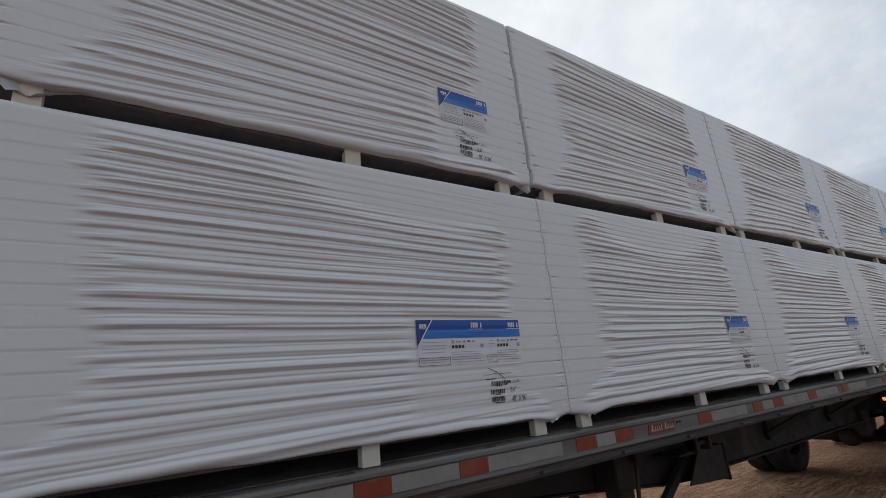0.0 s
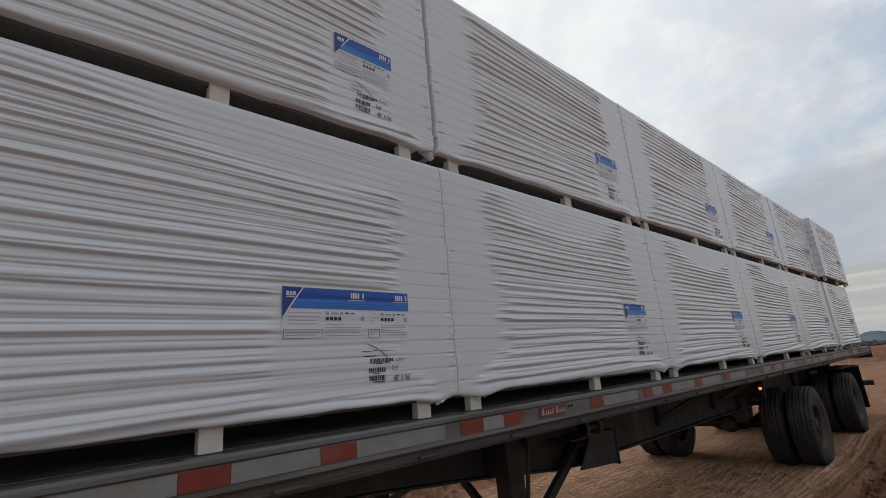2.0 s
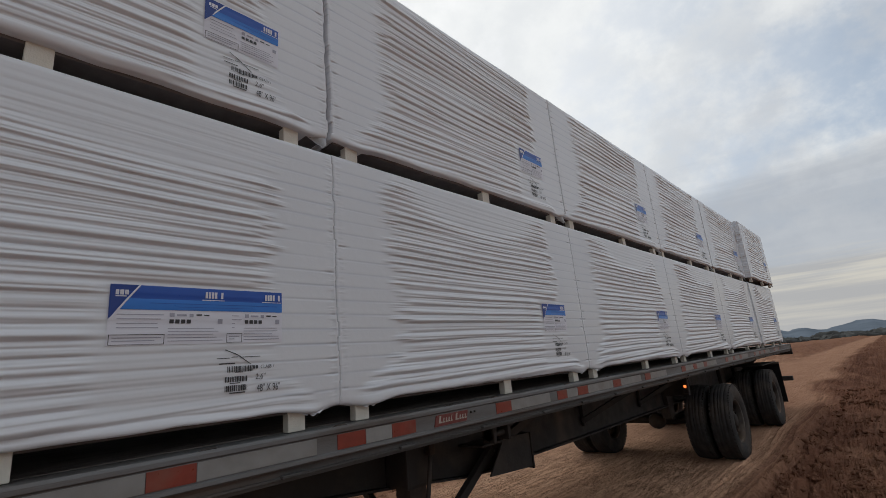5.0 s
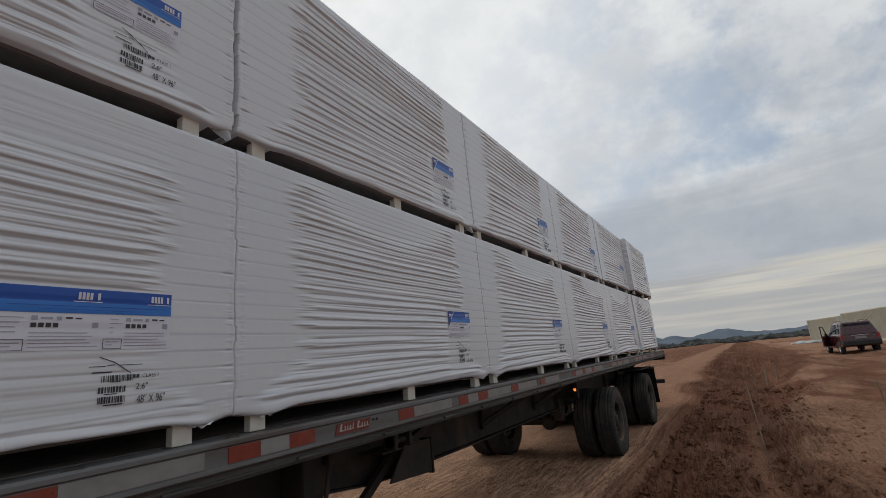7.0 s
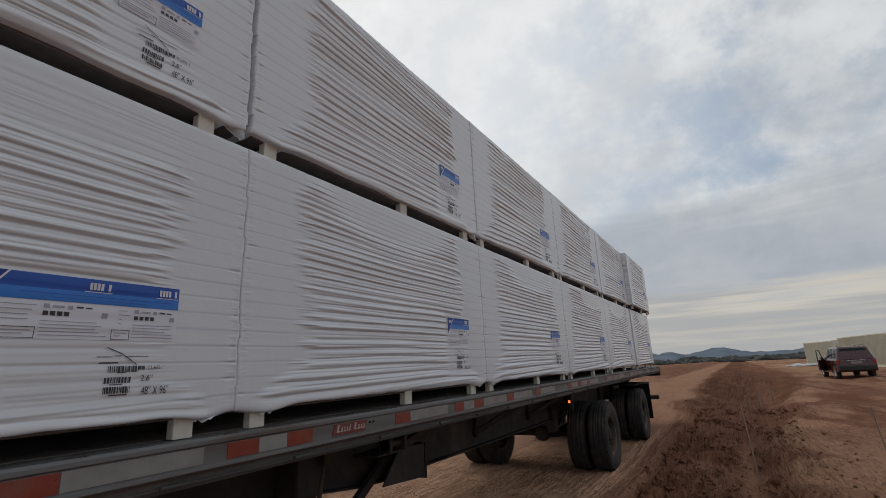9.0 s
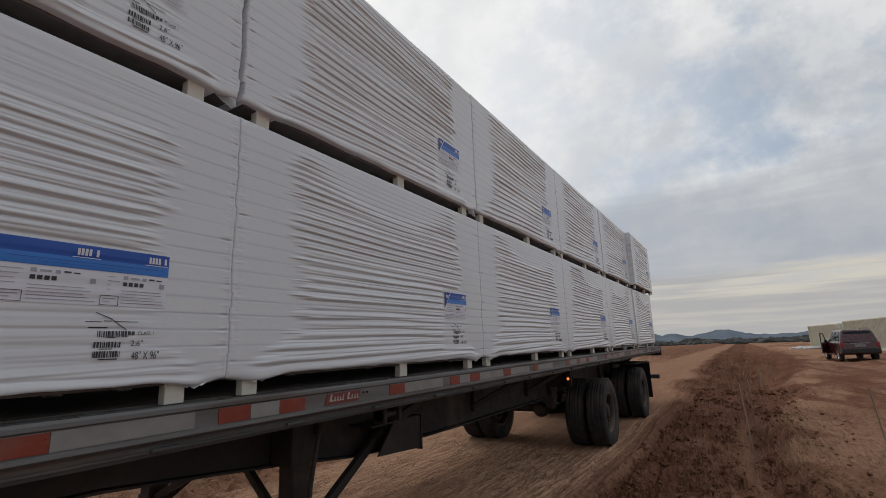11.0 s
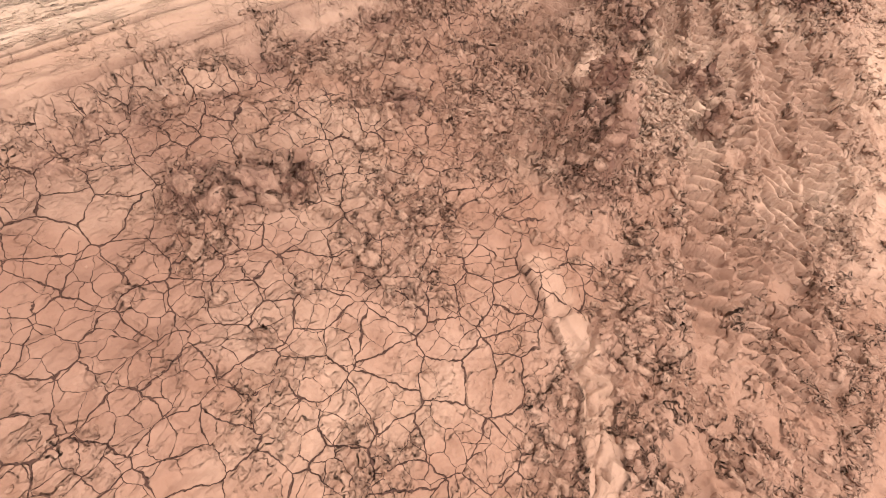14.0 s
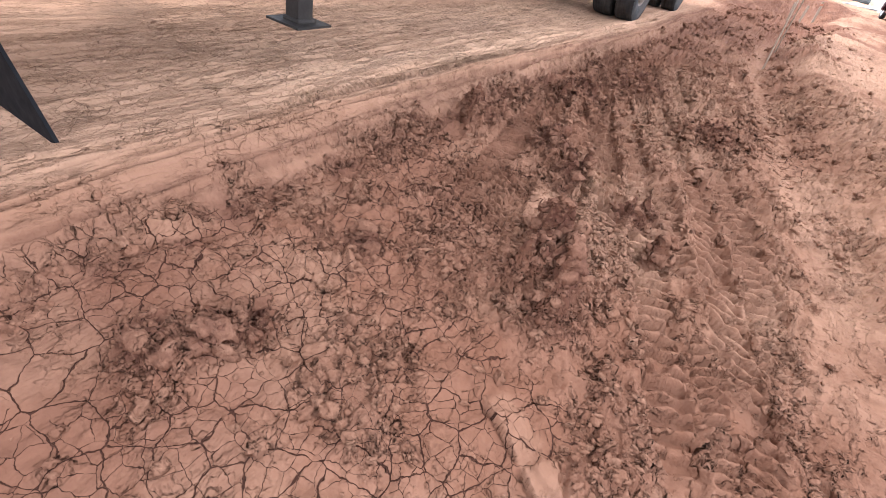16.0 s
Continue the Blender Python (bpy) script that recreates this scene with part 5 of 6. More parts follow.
def wrap_height(b, x, z):
    """How far the film stands out from the bundle's side."""
    seed, H = b["seed"], b["H"]
    u = z / H
    xl = (0.25 + 0.11 * noise2(z * 2.1, 0 * x, seed)) * (0.30 + 0.70 * sstep(u / 0.22)) + b["left"]
    xr = b["L"] - (0.27 + 0.13 * noise2(z * 1.9, 0 * x + 4, seed + 1)) * (0.30 + 0.70 * sstep(u / 0.14))
    rowish = np.floor(z / 0.021)
    xl = xl + 0.09 * (hash2(rowish, 0 * rowish + 3, seed + 15) - 0.5)
    xr = xr + 0.10 * (hash2(rowish, 0 * rowish + 4, seed + 16) - 0.5)
    ends = sstep((x - xl) / 0.12) * sstep((xr - x) / 0.10)
    m = ends * sstep((H - z) / 0.07 - 0.15)
    calm = sstep((0.42 - np.hypot((x - b["calm_x"] - 0.25) / 2.0, (u - 0.95) / 0.52)) / 0.16)
    m = m * (1 - b["calm"] * calm)
    fan = b["fan"] * np.clip(x - 1.0, -0.8, 1.3) * (u - 0.30)
    stretch = 0.85 + b["crowd"] * u
    h = 0.0
    # pulled film: long pillows with a sharp crease under each, in three sizes
    for part_of, tall, bend, seed2 in ((1.0, 0.0120, 0.9, 2), (0.53, 0.0042, 1.2, 22), (0.27, 0.0014, 1.6, 32)):
        ph = z * stretch / (b["pitch"] * part_of) + bend * (fbm(x * 0.8, z * 2.2, seed + seed2, 2) - 0.5) / part_of ** 0.5 + fan / part_of
        row = np.floor(ph)
        f = ph - row
        crest = 0.30 + 0.20 * (hash2(row, 0 * row + 5, seed + seed2) - 0.5)
        up = np.where(f < crest, f / crest, (1 - f) / (1 - crest))
        amp = 0.35 + 0.95 * noise2(x * 0.9 + 3.7 * row, row * 1.7, seed + seed2 + 1)
        h = h + b["deep"] * tall * amp * (1 - (1 - up) ** 2)
    lx0, lx1, lz0, lz1 = b["label"]
    flat = sstep((x - lx0 + 0.10) / 0.10) * sstep((lx1 + 0.10 - x) / 0.10) * sstep((z - lz0 + 0.08) / 0.08) * sstep((lz1 + 0.06 - z) / 0.06)
    h = h * m * (1 - 0.80 * flat)
    # board joints show through where the film is tight
    d = np.abs((z + BOARD / 2) % BOARD - BOARD / 2)
    tight = 1 - 0.85 * m
    h = h - 0.0008 * np.exp(-(d / 0.0035) ** 2) * tight * (0.3 + 1.2 * noise2(x * 2.5, z * 15, seed + 14))
    row = np.floor(z / BOARD + 0.5)
    reach_l, reach_r = 0.015 + 0.05 * hash2(row, 0 * row, seed + 8), 0.015 + 0.05 * hash2(row, 0 * row + 1, seed + 9)
    nick = sstep((reach_l - x) / 0.015) + sstep((reach_r - (b["L"] - x)) / 0.015)
    h = h - 0.007 * np.exp(-(d / 0.0045) ** 2) * nick * (hash2(row, 0 * row + 2, seed + 10) > 0.35)
    pin = np.exp(-((x - 0.016) / 0.016) ** 2) + np.exp(-((b["L"] - x - 0.018) / 0.016) ** 2)
    fold = np.abs(2 * noise2(x * 25, z * 95, seed + 11) - 1) - 0.45
    h = h + 0.0055 * pin * fold * sstep((noise2(x * 2, z * 4.5, seed + 17) - 0.40) / 0.15)
    return h + 0.006 * (fbm(x * 1.3, z * 1.6, seed + 12, 2) - 0.5)


def wrap_y(b, x, z):
    """The film's outer face, rounded off at the bundle's edges."""
    H = b["H"]
    y = -wrap_height(b, x, z) * sstep(np.minimum(np.minimum(x, b["L"] - x), H - z) / 0.03)
    for d, r in ((x, b["corner"]), (b["L"] - x, b["corner"]), (H - z, 0.030), (z + 0.01, 0.030)):
        k = np.clip(r - d, 0, r)
        y = y + (r - np.sqrt(np.clip(r * r - k * k, 0, None)))
    return y


def wrap_mesh(b):
    H, seed = b["H"], b["seed"]
    nx, nz = b["grid"]
    ends = np.array([0, 0.006, 0.013, 0.022, 0.034, 0.048, 0.066, 0.09])
    xs = np.concatenate([ends, np.linspace(0.115, b["L"] - 0.115, nx), b["L"] - ends[::-1]])
    zs = np.concatenate([[0, 0.008, 0.018], np.linspace(0.03, H - 0.03, nz), [H - 0.02, H - 0.010, H - 0.003, H]])
    X, Z = np.meshgrid(xs, zs)
    Y = wrap_y(b, X, Z)
    # the boards do not line up: the seam between two packs steps from board to board
    row = np.floor(Z / BOARD + 0.5)
    jog = [0.009 * (hash2(row, 0 * row + k, 700 + b["tier"]) - 0.5) for k in (b["col"], b["col"] + 1)]
    Xs = X + jog[0] * np.clip(1 - X / 0.05, 0, 1) + jog[1] * np.clip(1 - (b["L"] - X) / 0.05, 0, 1)
    rag = 0.014 * (fbm(X * 5, 0 * X, seed + 20, 3) - 0.5) - b["sag"] * (np.exp(-((X - 0.16) / 0.10) ** 2) * 0.9 + np.exp(-((X - b["L"] + 0.14) / 0.10) ** 2))
    low = np.clip(1 - Z / 0.10, 0, 1) ** 1.5
    Zs = Z + rag * low
    top = np.clip(1 - (H - Z) / 0.15, 0, 1) ** 2
    Zs = Zs + top * b["crown"] * (0.020 * (fbm(X * 1.6, 0 * X, seed + 21, 3) - 0.5))
    rows, cols = X.shape
    co = np.stack([Xs, Y, Zs], -1).reshape(-1, 3)
    i = np.arange(rows * cols).reshape(rows, cols)
    quads = np.stack([i[:-1, :-1], i[:-1, 1:], i[1:, 1:], i[1:, :-1]], -1).reshape(-1, 4)
    ring = np.concatenate([i[0, :], i[1:, -1], i[-1, -2::-1], i[-2:0:-1, 0]])
    back = co[ring].copy()
    back[:, 1] = DEPTH
    n0 = len(co)
    k = len(ring)
    nb = np.arange(k) + n0
    nxt = (np.arange(k) + 1) % k
    side = np.stack([ring, nb, nb[nxt], ring[nxt]], -1)
    co = np.concatenate([co, back, [[b["L"] / 2, DEPTH, H / 2]]])
    me = raw_mesh("wrap", co, np.concatenate([quads, side]))
    # board joints that show dimly through the tight film
    d = np.abs((Z + BOARD / 2) % BOARD - BOARD / 2)
    loose = sstep((X - 0.30) / 0.12) * sstep((b["L"] - 0.30 - X) / 0.12)
    dim = np.exp(-(d / 0.0065) ** 2) * (1 - 0.85 * loose) * (0.15 + 1.1 * noise2(X * 3 + 9, Z * 11, seed + 40))
    dim = np.concatenate([dim.ravel(), np.zeros(len(co) - dim.size)])
    me.attributes.new("board_joint", "FLOAT", "POINT").data.foreach_set("value", dim.astype(np.float32))
    return me


def on_film(b, name, co, faces, proud):
    """A printed patch that follows the film: co are (x, z) points."""
    co = np.asarray(co, float)
    y = wrap_y(b, co[:, 0], co[:, 1]) - proud
    return raw_mesh(name, np.stack([co[:, 0], y, co[:, 1]], -1), faces)


def patch(b, name, x0, x1, z0, z1, proud, step=0.012, left=None):
    """A rectangle of print; left cuts its left side to a slant."""
    nx, nz = max(2, int((x1 - x0) / (step * 1.6)) + 2), max(2, int((z1 - z0) / (step * 0.7)) + 2)
    U, V = np.meshgrid(np.linspace(0, 1, nx), np.linspace(0, 1, nz))
    Z = z0 + (z1 - z0) * V
    a = x0 + (left * V if left else 0)
    X = a + (x1 - a) * U
    i = np.arange(nx * nz).reshape(nz, nx)
    quads = np.stack([i[:-1, :-1], i[:-1, 1:], i[1:, 1:], i[1:, :-1]], -1).reshape(-1, 4)
    return on_film(b, name, np.stack([X.ravel(), Z.ravel()], -1), quads, proud)


def bars(b, name, rects, proud):
    """Several thin strips of print in one mesh."""
    co, f = [], []
    for x0, x1, z0, z1 in rects:
        k = len(co)
        n = max(2, int((x1 - x0) / 0.02) + 2)
        for j in range(n):
            x = x0 + (x1 - x0) * j / (n - 1)
            co += [(x, z0), (x, z1)]
        for j in range(n - 1):
            f.append((k + 2 * j, k + 2 * j + 2, k + 2 * j + 3, k + 2 * j + 1))
    return on_film(b, name, co, f, proud)


def words(b, name, text, x, z, size, proud, squeeze=0.9):
    """Printed characters laid on the film."""
    cu = bpy.data.curves.new("type", "FONT")
    cu.body, cu.size = text, size
    ob = new("type", cu)
    bpy.context.view_layer.update()
    me = bpy.data.meshes.new_from_object(ob.evaluated_get(bpy.context.evaluated_depsgraph_get()))
    bpy.data.objects.remove(ob)
    bpy.data.curves.remove(cu)
    co = np.array([v.co[:] for v in me.vertices])
    X, Z = x + co[:, 0] * squeeze, z + co[:, 1]
    Y = wrap_y(b, X, Z) - proud
    me.vertices.foreach_set("co", np.stack([X, Y, Z], -1).astype(np.float32).ravel())
    me.name = name
    me.materials.clear()
    return me


def print_label(b, parent):
    """The blue-headed label, its small print and the stock marks under it."""
    x0, x1, z0, z1 = b["label"]
    long = x1 - x0 > 0.5
    rng = random.Random(b["seed"])
    lab = part("label", patch(b, "label", x0, x1, z1 - 0.205, z1, 0.0022), M_PRINT_WHITE, parent, "printed label with a blue header on the film", smooth=True)
    zb = z1 - 0.084
    zm = z1 - 0.046
    cut = 0.085
    part("header", patch(b, "header", x0 + 0.005, x1, zm, z1, 0.0038), M_BLUE_A, lab, "deep blue band")
    part("header", patch(b, "header", x0 + 0.005, x1, zb, zm, 0.0038), M_BLUE_B, lab, "lighter blue band")
    part("corner", on_film(b, "corner", [(x0, z1), (x0, z1 - 0.118), (x0 + 0.03, z1 - 0.083), (x0 + cut, z1), (x0 + 0.05, z1 - 0.04)], [(0, 1, 2, 4)], 0.0052), M_BLUE_DARK, lab, "navy corner")
    part("corner", on_film(b, "corner", [(x0, z1), (x0 + 0.05, z1 - 0.04), (x0 + cut, z1), (x0 + 0.04, z1)], [(0, 1, 2, 3)], 0.0052), M_BLUE_DARK, lab, "navy corner")
    part("slash", on_film(b, "slash", [(x0, z1 - 0.120), (x0 + 0.008, z1 - 0.120), (x0 + 0.047, z1 - 0.06), (x0 + 0.040, z1 - 0.06), (x0 + 0.083, z1), (x0 + 0.090, z1)], [(0, 1, 2, 3), (3, 2, 5, 4)], 0.0056), M_PRINT_WHITE, lab)
    # maker's mark as plain blocks
    part("mark", bars(b, "mark", [(x0 + 0.016, x0 + 0.026, z1 - 0.035, z1 - 0.018), (x0 + 0.029, x0 + 0.040, z1 - 0.035, z1 - 0.018), (x0 + 0.043, x0 + 0.054, z1 - 0.034, z1 - 0.018), (x0 + 0.016, x0 + 0.05, z1 - 0.041, z1 - 0.038)], 0.0062), M_PRINT_WHITE, lab)
    tabs = [x1 - 0.055] + ([x0 + 0.325] if long else [])
    for tx in tabs:
        part("title", bars(b, "title", [(tx - 0.022 + 0.0115 * k, tx - 0.022 + 0.0115 * k + 0.0085, z1 - 0.037, z1 - 0.013) for k in range(6) if k != 4] + [(tx - 0.035, tx + 0.05, z1 - 0.0455, z1 - 0.0430)], 0.0072), M_PRINT_WHITE, lab)
    part("gloss_line", bars(b, "gloss_line", [(x0 + 0.12, x1 - 0.02, z1 - 0.0615, z1 - 0.0595), (x0 + 0.2, x1 - 0.12, z1 - 0.0725, z1 - 0.0715)], 0.0045), M_BLUE_A, lab)
    fine, dark = [], []
    panels = [(x0 + 0.005, x0 + 0.17, 0), (x0 + 0.18, x0 + 0.375, 1), (x0 + 0.385, x0 + 0.445, 0), (x0 + 0.452, x1 - 0.006, 1)] if long else [(x0 + 0.005, x0 + 0.15, 0), (x0 + 0.16, x1 - 0.006, 1)]
    for a, c, kind in panels:
        if kind == 0:
            for k in range(4):
                fine.append((a + 0.02, c - rng.uniform(0.0, 0.03), zb - 0.018 - 0.015 * k, zb - 0.0155 - 0.015 * k))
            zt = zb - 0.085
            for r in ((a, c, zt - 0.0015, zt + 0.0005), (a, c, zt - 0.034, zt - 0.0325), (a, a + 0.002, zt - 0.034, zt), (c - 0.002, c, zt - 0.034, zt)):
                dark.append(r)
            fine += [(a + 0.01, c - 0.01, zt - 0.012, zt - 0.009), (a + 0.01, c - 0.03, zt - 0.022, zt - 0.019)]
        else:
            w = c - a
            for k in range(4):
                dark.append((a + 0.004 + 0.019 * k, a + 0.018 + 0.019 * k, zb - 0.047, zb - 0.033))
            fine += [(a + 0.004, a + 0.02, zb - 0.024, zb - 0.010), (a + 0.028, a + 0.06, zb - 0.021, zb - 0.014), (a + 0.07, a + 0.084, zb - 0.024, zb - 0.012)]
            dark += [(a + 0.094, a + 0.114, zb - 0.019, zb - 0.013), (a + 0.121, a + 0.140, zb - 0.019, zb - 0.0145)]
            fine.append((c - 0.024, c - 0.006, zb - 0.048, zb - 0.030))
            for k in range(5):
                fine.append((a, c - rng.uniform(0.0, 0.05), zb - 0.066 - 0.011 * k, zb - 0.0635 - 0.011 * k))
    part("small_print", bars(b, "small_print", fine, 0.0040), M_INK_SOFT, lab)
    for strip in dark:
        part("symbol", bars(b, "symbol", [strip], 0.0042), M_INK, lab)
    # stock marks sprayed under the label
    xs, zs = x1 - 0.245, z1 - 0.265
    code = []
    for k, (dz, h, w) in enumerate(((0.028, 0.022, 0.100), (0.066, 0.020, 0.085), (0.098, 0.022, 0.085))):
        x = xs + (0.012 if k else 0.02)
        end = x + w
        while x < end:
            t = rng.choice((0.0022, 0.004, 0.0065))
            code.append((x, min(end, x + t), zs - dz - h, zs - dz))
            x += t + rng.choice((0.002, 0.0035))
    code += [(xs - 0.02, xs + 0.03, zs + 0.002, zs + 0.0045), (xs + 0.035, xs + 0.06, zs + 0.005, zs + 0.008), (xs + 0.07, xs + 0.15, zs + 0.004, zs + 0.0065), (xs - 0.01, xs + 0.05, zs - 0.019, zs - 0.015),
             (xs + 0.118, xs + 0.128, zs - 0.042, zs - 0.029), (xs + 0.131, xs + 0.141, zs - 0.042, zs - 0.029), (xs + 0.05, xs + 0.08, zs - 0.052, zs - 0.049), (xs + 0.03, xs + 0.07, zs - 0.092, zs - 0.089), (xs + 0.03, xs + 0.09, zs - 0.128, zs - 0.124)]
    st = part("stock_mark", bars(b, "stock_mark", code, 0.0030), M_INK, parent, "black stock marks printed on the film")
    part("ink_stroke", on_film(b, "ink_stroke", [(xs + 0.008, zs + 0.034), (xs + 0.010, zs + 0.0365), (xs + 0.058, zs + 0.0165), (xs + 0.057, zs + 0.013), (xs + 0.112, zs - 0.022), (xs + 0.111, zs - 0.025)], [(0, 3, 2, 1), (3, 5, 4, 2)], 0.0050), M_INK, st)
    if b["near"]:
        part("print", words(b, "print", "CLASS 1", xs + 0.150, zs - 0.042, 0.019, 0.0042), M_INK, st)
        part("print", words(b, "print", '2.6"', xs + 0.130, zs - 0.082, 0.030, 0.0042), M_INK, st)
        part("print", words(b, "print", '48" X 96"', xs + 0.135, zs - 0.130, 0.040, 0.0042, 0.62), M_INK, st)
    else:
        part("print", bars(b, "print", [(xs + 0.15, xs + 0.21, zs - 0.042, zs - 0.030), (xs + 0.13, xs + 0.17, zs - 0.082, zs - 0.062)] + [(xs + 0.135 + k, xs + 0.135 + k + 0.017, zs - 0.13, zs - 0.105) for k in (0, 0.02, 0.047, 0.07, 0.09)], 0.0040), M_INK, st)


def flap_mesh(points, sag, seed):
    """A loose tongue of film: rows of (x, z) from its root to its tip, curled outwards."""
    n = 9
    (xa, za), (xb, zb), (xc, zc) = points
    co, f = [], []
    for j in range(n):
        v = j / (n - 1)
        for i in range(n):
            u = i / (n - 1)
            x = (xa + (xb - xa) * u) * (1 - v) + (xc + (u - 0.5) * 0.25 * (xb - xa)) * v
            z = (za + (zb - za) * u) * (1 - v) + zc * v
            y = 0.012 + sag * math.sin(v * 2.6) * (0.5 + 0.5 * math.sin(u * 5 + seed)) - 0.012 * v
            co.append((x, y, z + 0.006 * math.sin(u * 9 + seed) * v))
    i = np.arange(n * n).reshape(n, n)
    quads = np.stack([i[:-1, :-1], i[:-1, 1:], i[1:, 1:], i[1:, :-1]], -1).reshape(-1, 4)
    return raw_mesh("film_flap", np.array(co), quads)


foot_mesh = None


def bundle(col, upper, back=False):
    """One pack of boards in white film on foam feet; col counts from the trailer's front."""
    global foot_mesh
    z0 = 2.765 if upper else 1.46
    H = 1.188 if upper else 1.222
    rng = random.Random(col * 7 + upper * 53 + 2)
    x0 = -2.436 + 2.44 * col + (rng.uniform(-0.008, 0.008) if upper else 0)
    wide = col == 0 and not upper
    lx1 = 2.155 + rng.uniform(-0.02, 0.02) if col else 2.156
    lw = 0.616 if wide else 0.345
    b = {"L": 2.431 if upper else 2.438, "col": col, "tier": int(upper), "seed": 100 + 10 * col + 400 * upper, "H": H, "pitch": (0.056 if col == 0 else 0.050) if not upper else 0.047, "left": 0.0, "fan": (1.0 if not upper else 1.5) * rng.uniform(0.7, 1.3),
         "calm": 0.0 if upper else 0.88, "calm_x": 1.15 + rng.uniform(-0.3, 0.3), "label": (lx1 - lw, lx1, 0.0, (3.252 - z0 if upper else (1.946 if col == 0 else 1.970) - z0)),
         "grid": (110, 380) if col < 2 else ((80, 280) if col < 4 else (50, 190)), "sag": 0.024 if not upper else 0.012, "crown": 1.0 if upper else 0.35, "near": col < 2, "deep": 1.0 if col else 0.95, "crowd": 0.10 if upper else 0.35, "corner": 0.008 if upper else 0.004}
    lz1 = b["label"][3]
    b["label"] = (b["label"][0], b["label"][1], lz1 - 0.40, lz1)
    what = "upper tier" if upper else "on the deck"
    ob = thing("insulation_bundle", (x0, 0, z0), f"insulation boards wrapped in wrinkled white film, {what}", "insulation pack", "packs on the trailer")
    ob.location.y = rng.uniform(-0.004, 0.010) if upper else 0.0
    if col == 5:
        ob.location.x += 0.06 if upper else 0.03
        ob.location.y -= 0.10 if upper else 0.02
    part("wrap", wrap_mesh(b), M_WRAP, ob, "wrinkled white plastic film")
    print_label(b, ob)
    if foot_mesh is None:
        bm = box((0, 0, 0), (0.078, 0.045, FOOT), 0.004)
        foot_mesh = bpy.data.meshes.new("foot")
        bm.to_mesh(foot_mesh)
        bm.free()
        foot_mesh.materials.append(M_FOAM)
    part("bottom_board", box((0.02, 0.03, -0.012), (LENGTH - 0.02, DEPTH - 0.01, 0.006), 0.002), M_FACER, ob, "dark facer of the lowest board")
    for fx in (0.085, 1.265, 2.19):
        for fy in (0.022, 1.10):
            part("foot", foot_mesh, None, ob, "cream foam block foot" if fy < 0.1 else "", at=(fx + rng.uniform(-0.01, 0.01), fy, -FOOT))
    # loose film at the lower corners
    if upper and col == 0:
        part("film_flap", flap_mesh([(0.02, 0.012), (0.34, 0.012), (0.12, -0.050)], 0.03, 5), M_WRAP_LOOSE, ob, "loose grey tongue of film")
    if upper:
        part("film_flap", flap_mesh([(2.27, 0.012), (2.42, 0.012), (2.40, -0.055)], 0.03, col), M_WRAP_LOOSE, ob, "loose grey tongue of film")
    else:
        part("film_flap", flap_mesh([(2.17, 0.012), (2.40, 0.02), (2.30, -0.028)], 0.02, col), M_WRAP, ob)
        part("film_flap", flap_mesh([(0.02, 0.02), (0.30, 0.012), (0.16, -0.026)], 0.02, col + 2), M_WRAP, ob)
    return ob


for col in range(6):
    for upper in (False, True):
        bundle(col, upper)


def plain_bundle():
    ob = thing("insulation_bundle", (-2.4325, 1.22, 1.46), "pack of insulation boards in white film, far row of the load", "insulation pack", "packs on the trailer")
    part("wrap", box((0, 0.02, 0), (LENGTH, DEPTH + 0.02, 1.20), 0.03), M_WRAP, ob)
    for fx in (0.085, 1.265, 2.19):
        for fy in (0.06, 1.05):
            part("foot", foot_mesh, None, ob, at=(fx, fy, -FOOT))
    return ob


first = plain_bundle()
for col in range(6):
    for z in (1.46, 2.765):
        if col or z > 2:
            copy_thing(first, pose(-2.4325 + 2.44 * col, 1.22, z))


# ---- stakes and marks by the road ----
def stake(x, y, height, lean_x, lean_y, label, painted=False, w=0.024):
    z = z_at(x, y)
    s = thing("survey_stake", (x, y, z), label, "stake", "survey stakes")
    part("shaft", beam((0, 0, -0.05), (lean_x, lean_y, height), w, w * 0.5, 0.003), M_WOOD, s)
    if painted:
        part("ribbon", box((lean_x - w * 0.6, lean_y - w * 0.5, height - 0.12), (lean_x + w * 0.6, lean_y + w * 0.5, height - 0.06), 0.004), M_ORANGE, s)
    return s


stake(6.60, -1.86, 1.02, 0.05, 0.06, "slim weathered wooden survey stake, leaning, beside the road")
stake(5.05, -3.00, 0.86, 0.03, 0.08, "thin weathered wooden survey stake in the bank")
stake(8.60, -1.93, 1.00, -0.06, 0.03, "slim grey wooden survey stake farther along the road", w=0.020)
stake(19.5, -2.35, 0.62, 0.03, -0.02, "short pale wooden stake beside the ditch", w=0.07)
stake(20.3, -2.75, 0.70, 0.05, 0.03, "short pale wooden stake with a painted top beside the ditch", True, w=0.07)
stake(15.0, -1.95, 0.45, 0.02, 0.05, "short leaning wooden stake at the ditch", w=0.05)


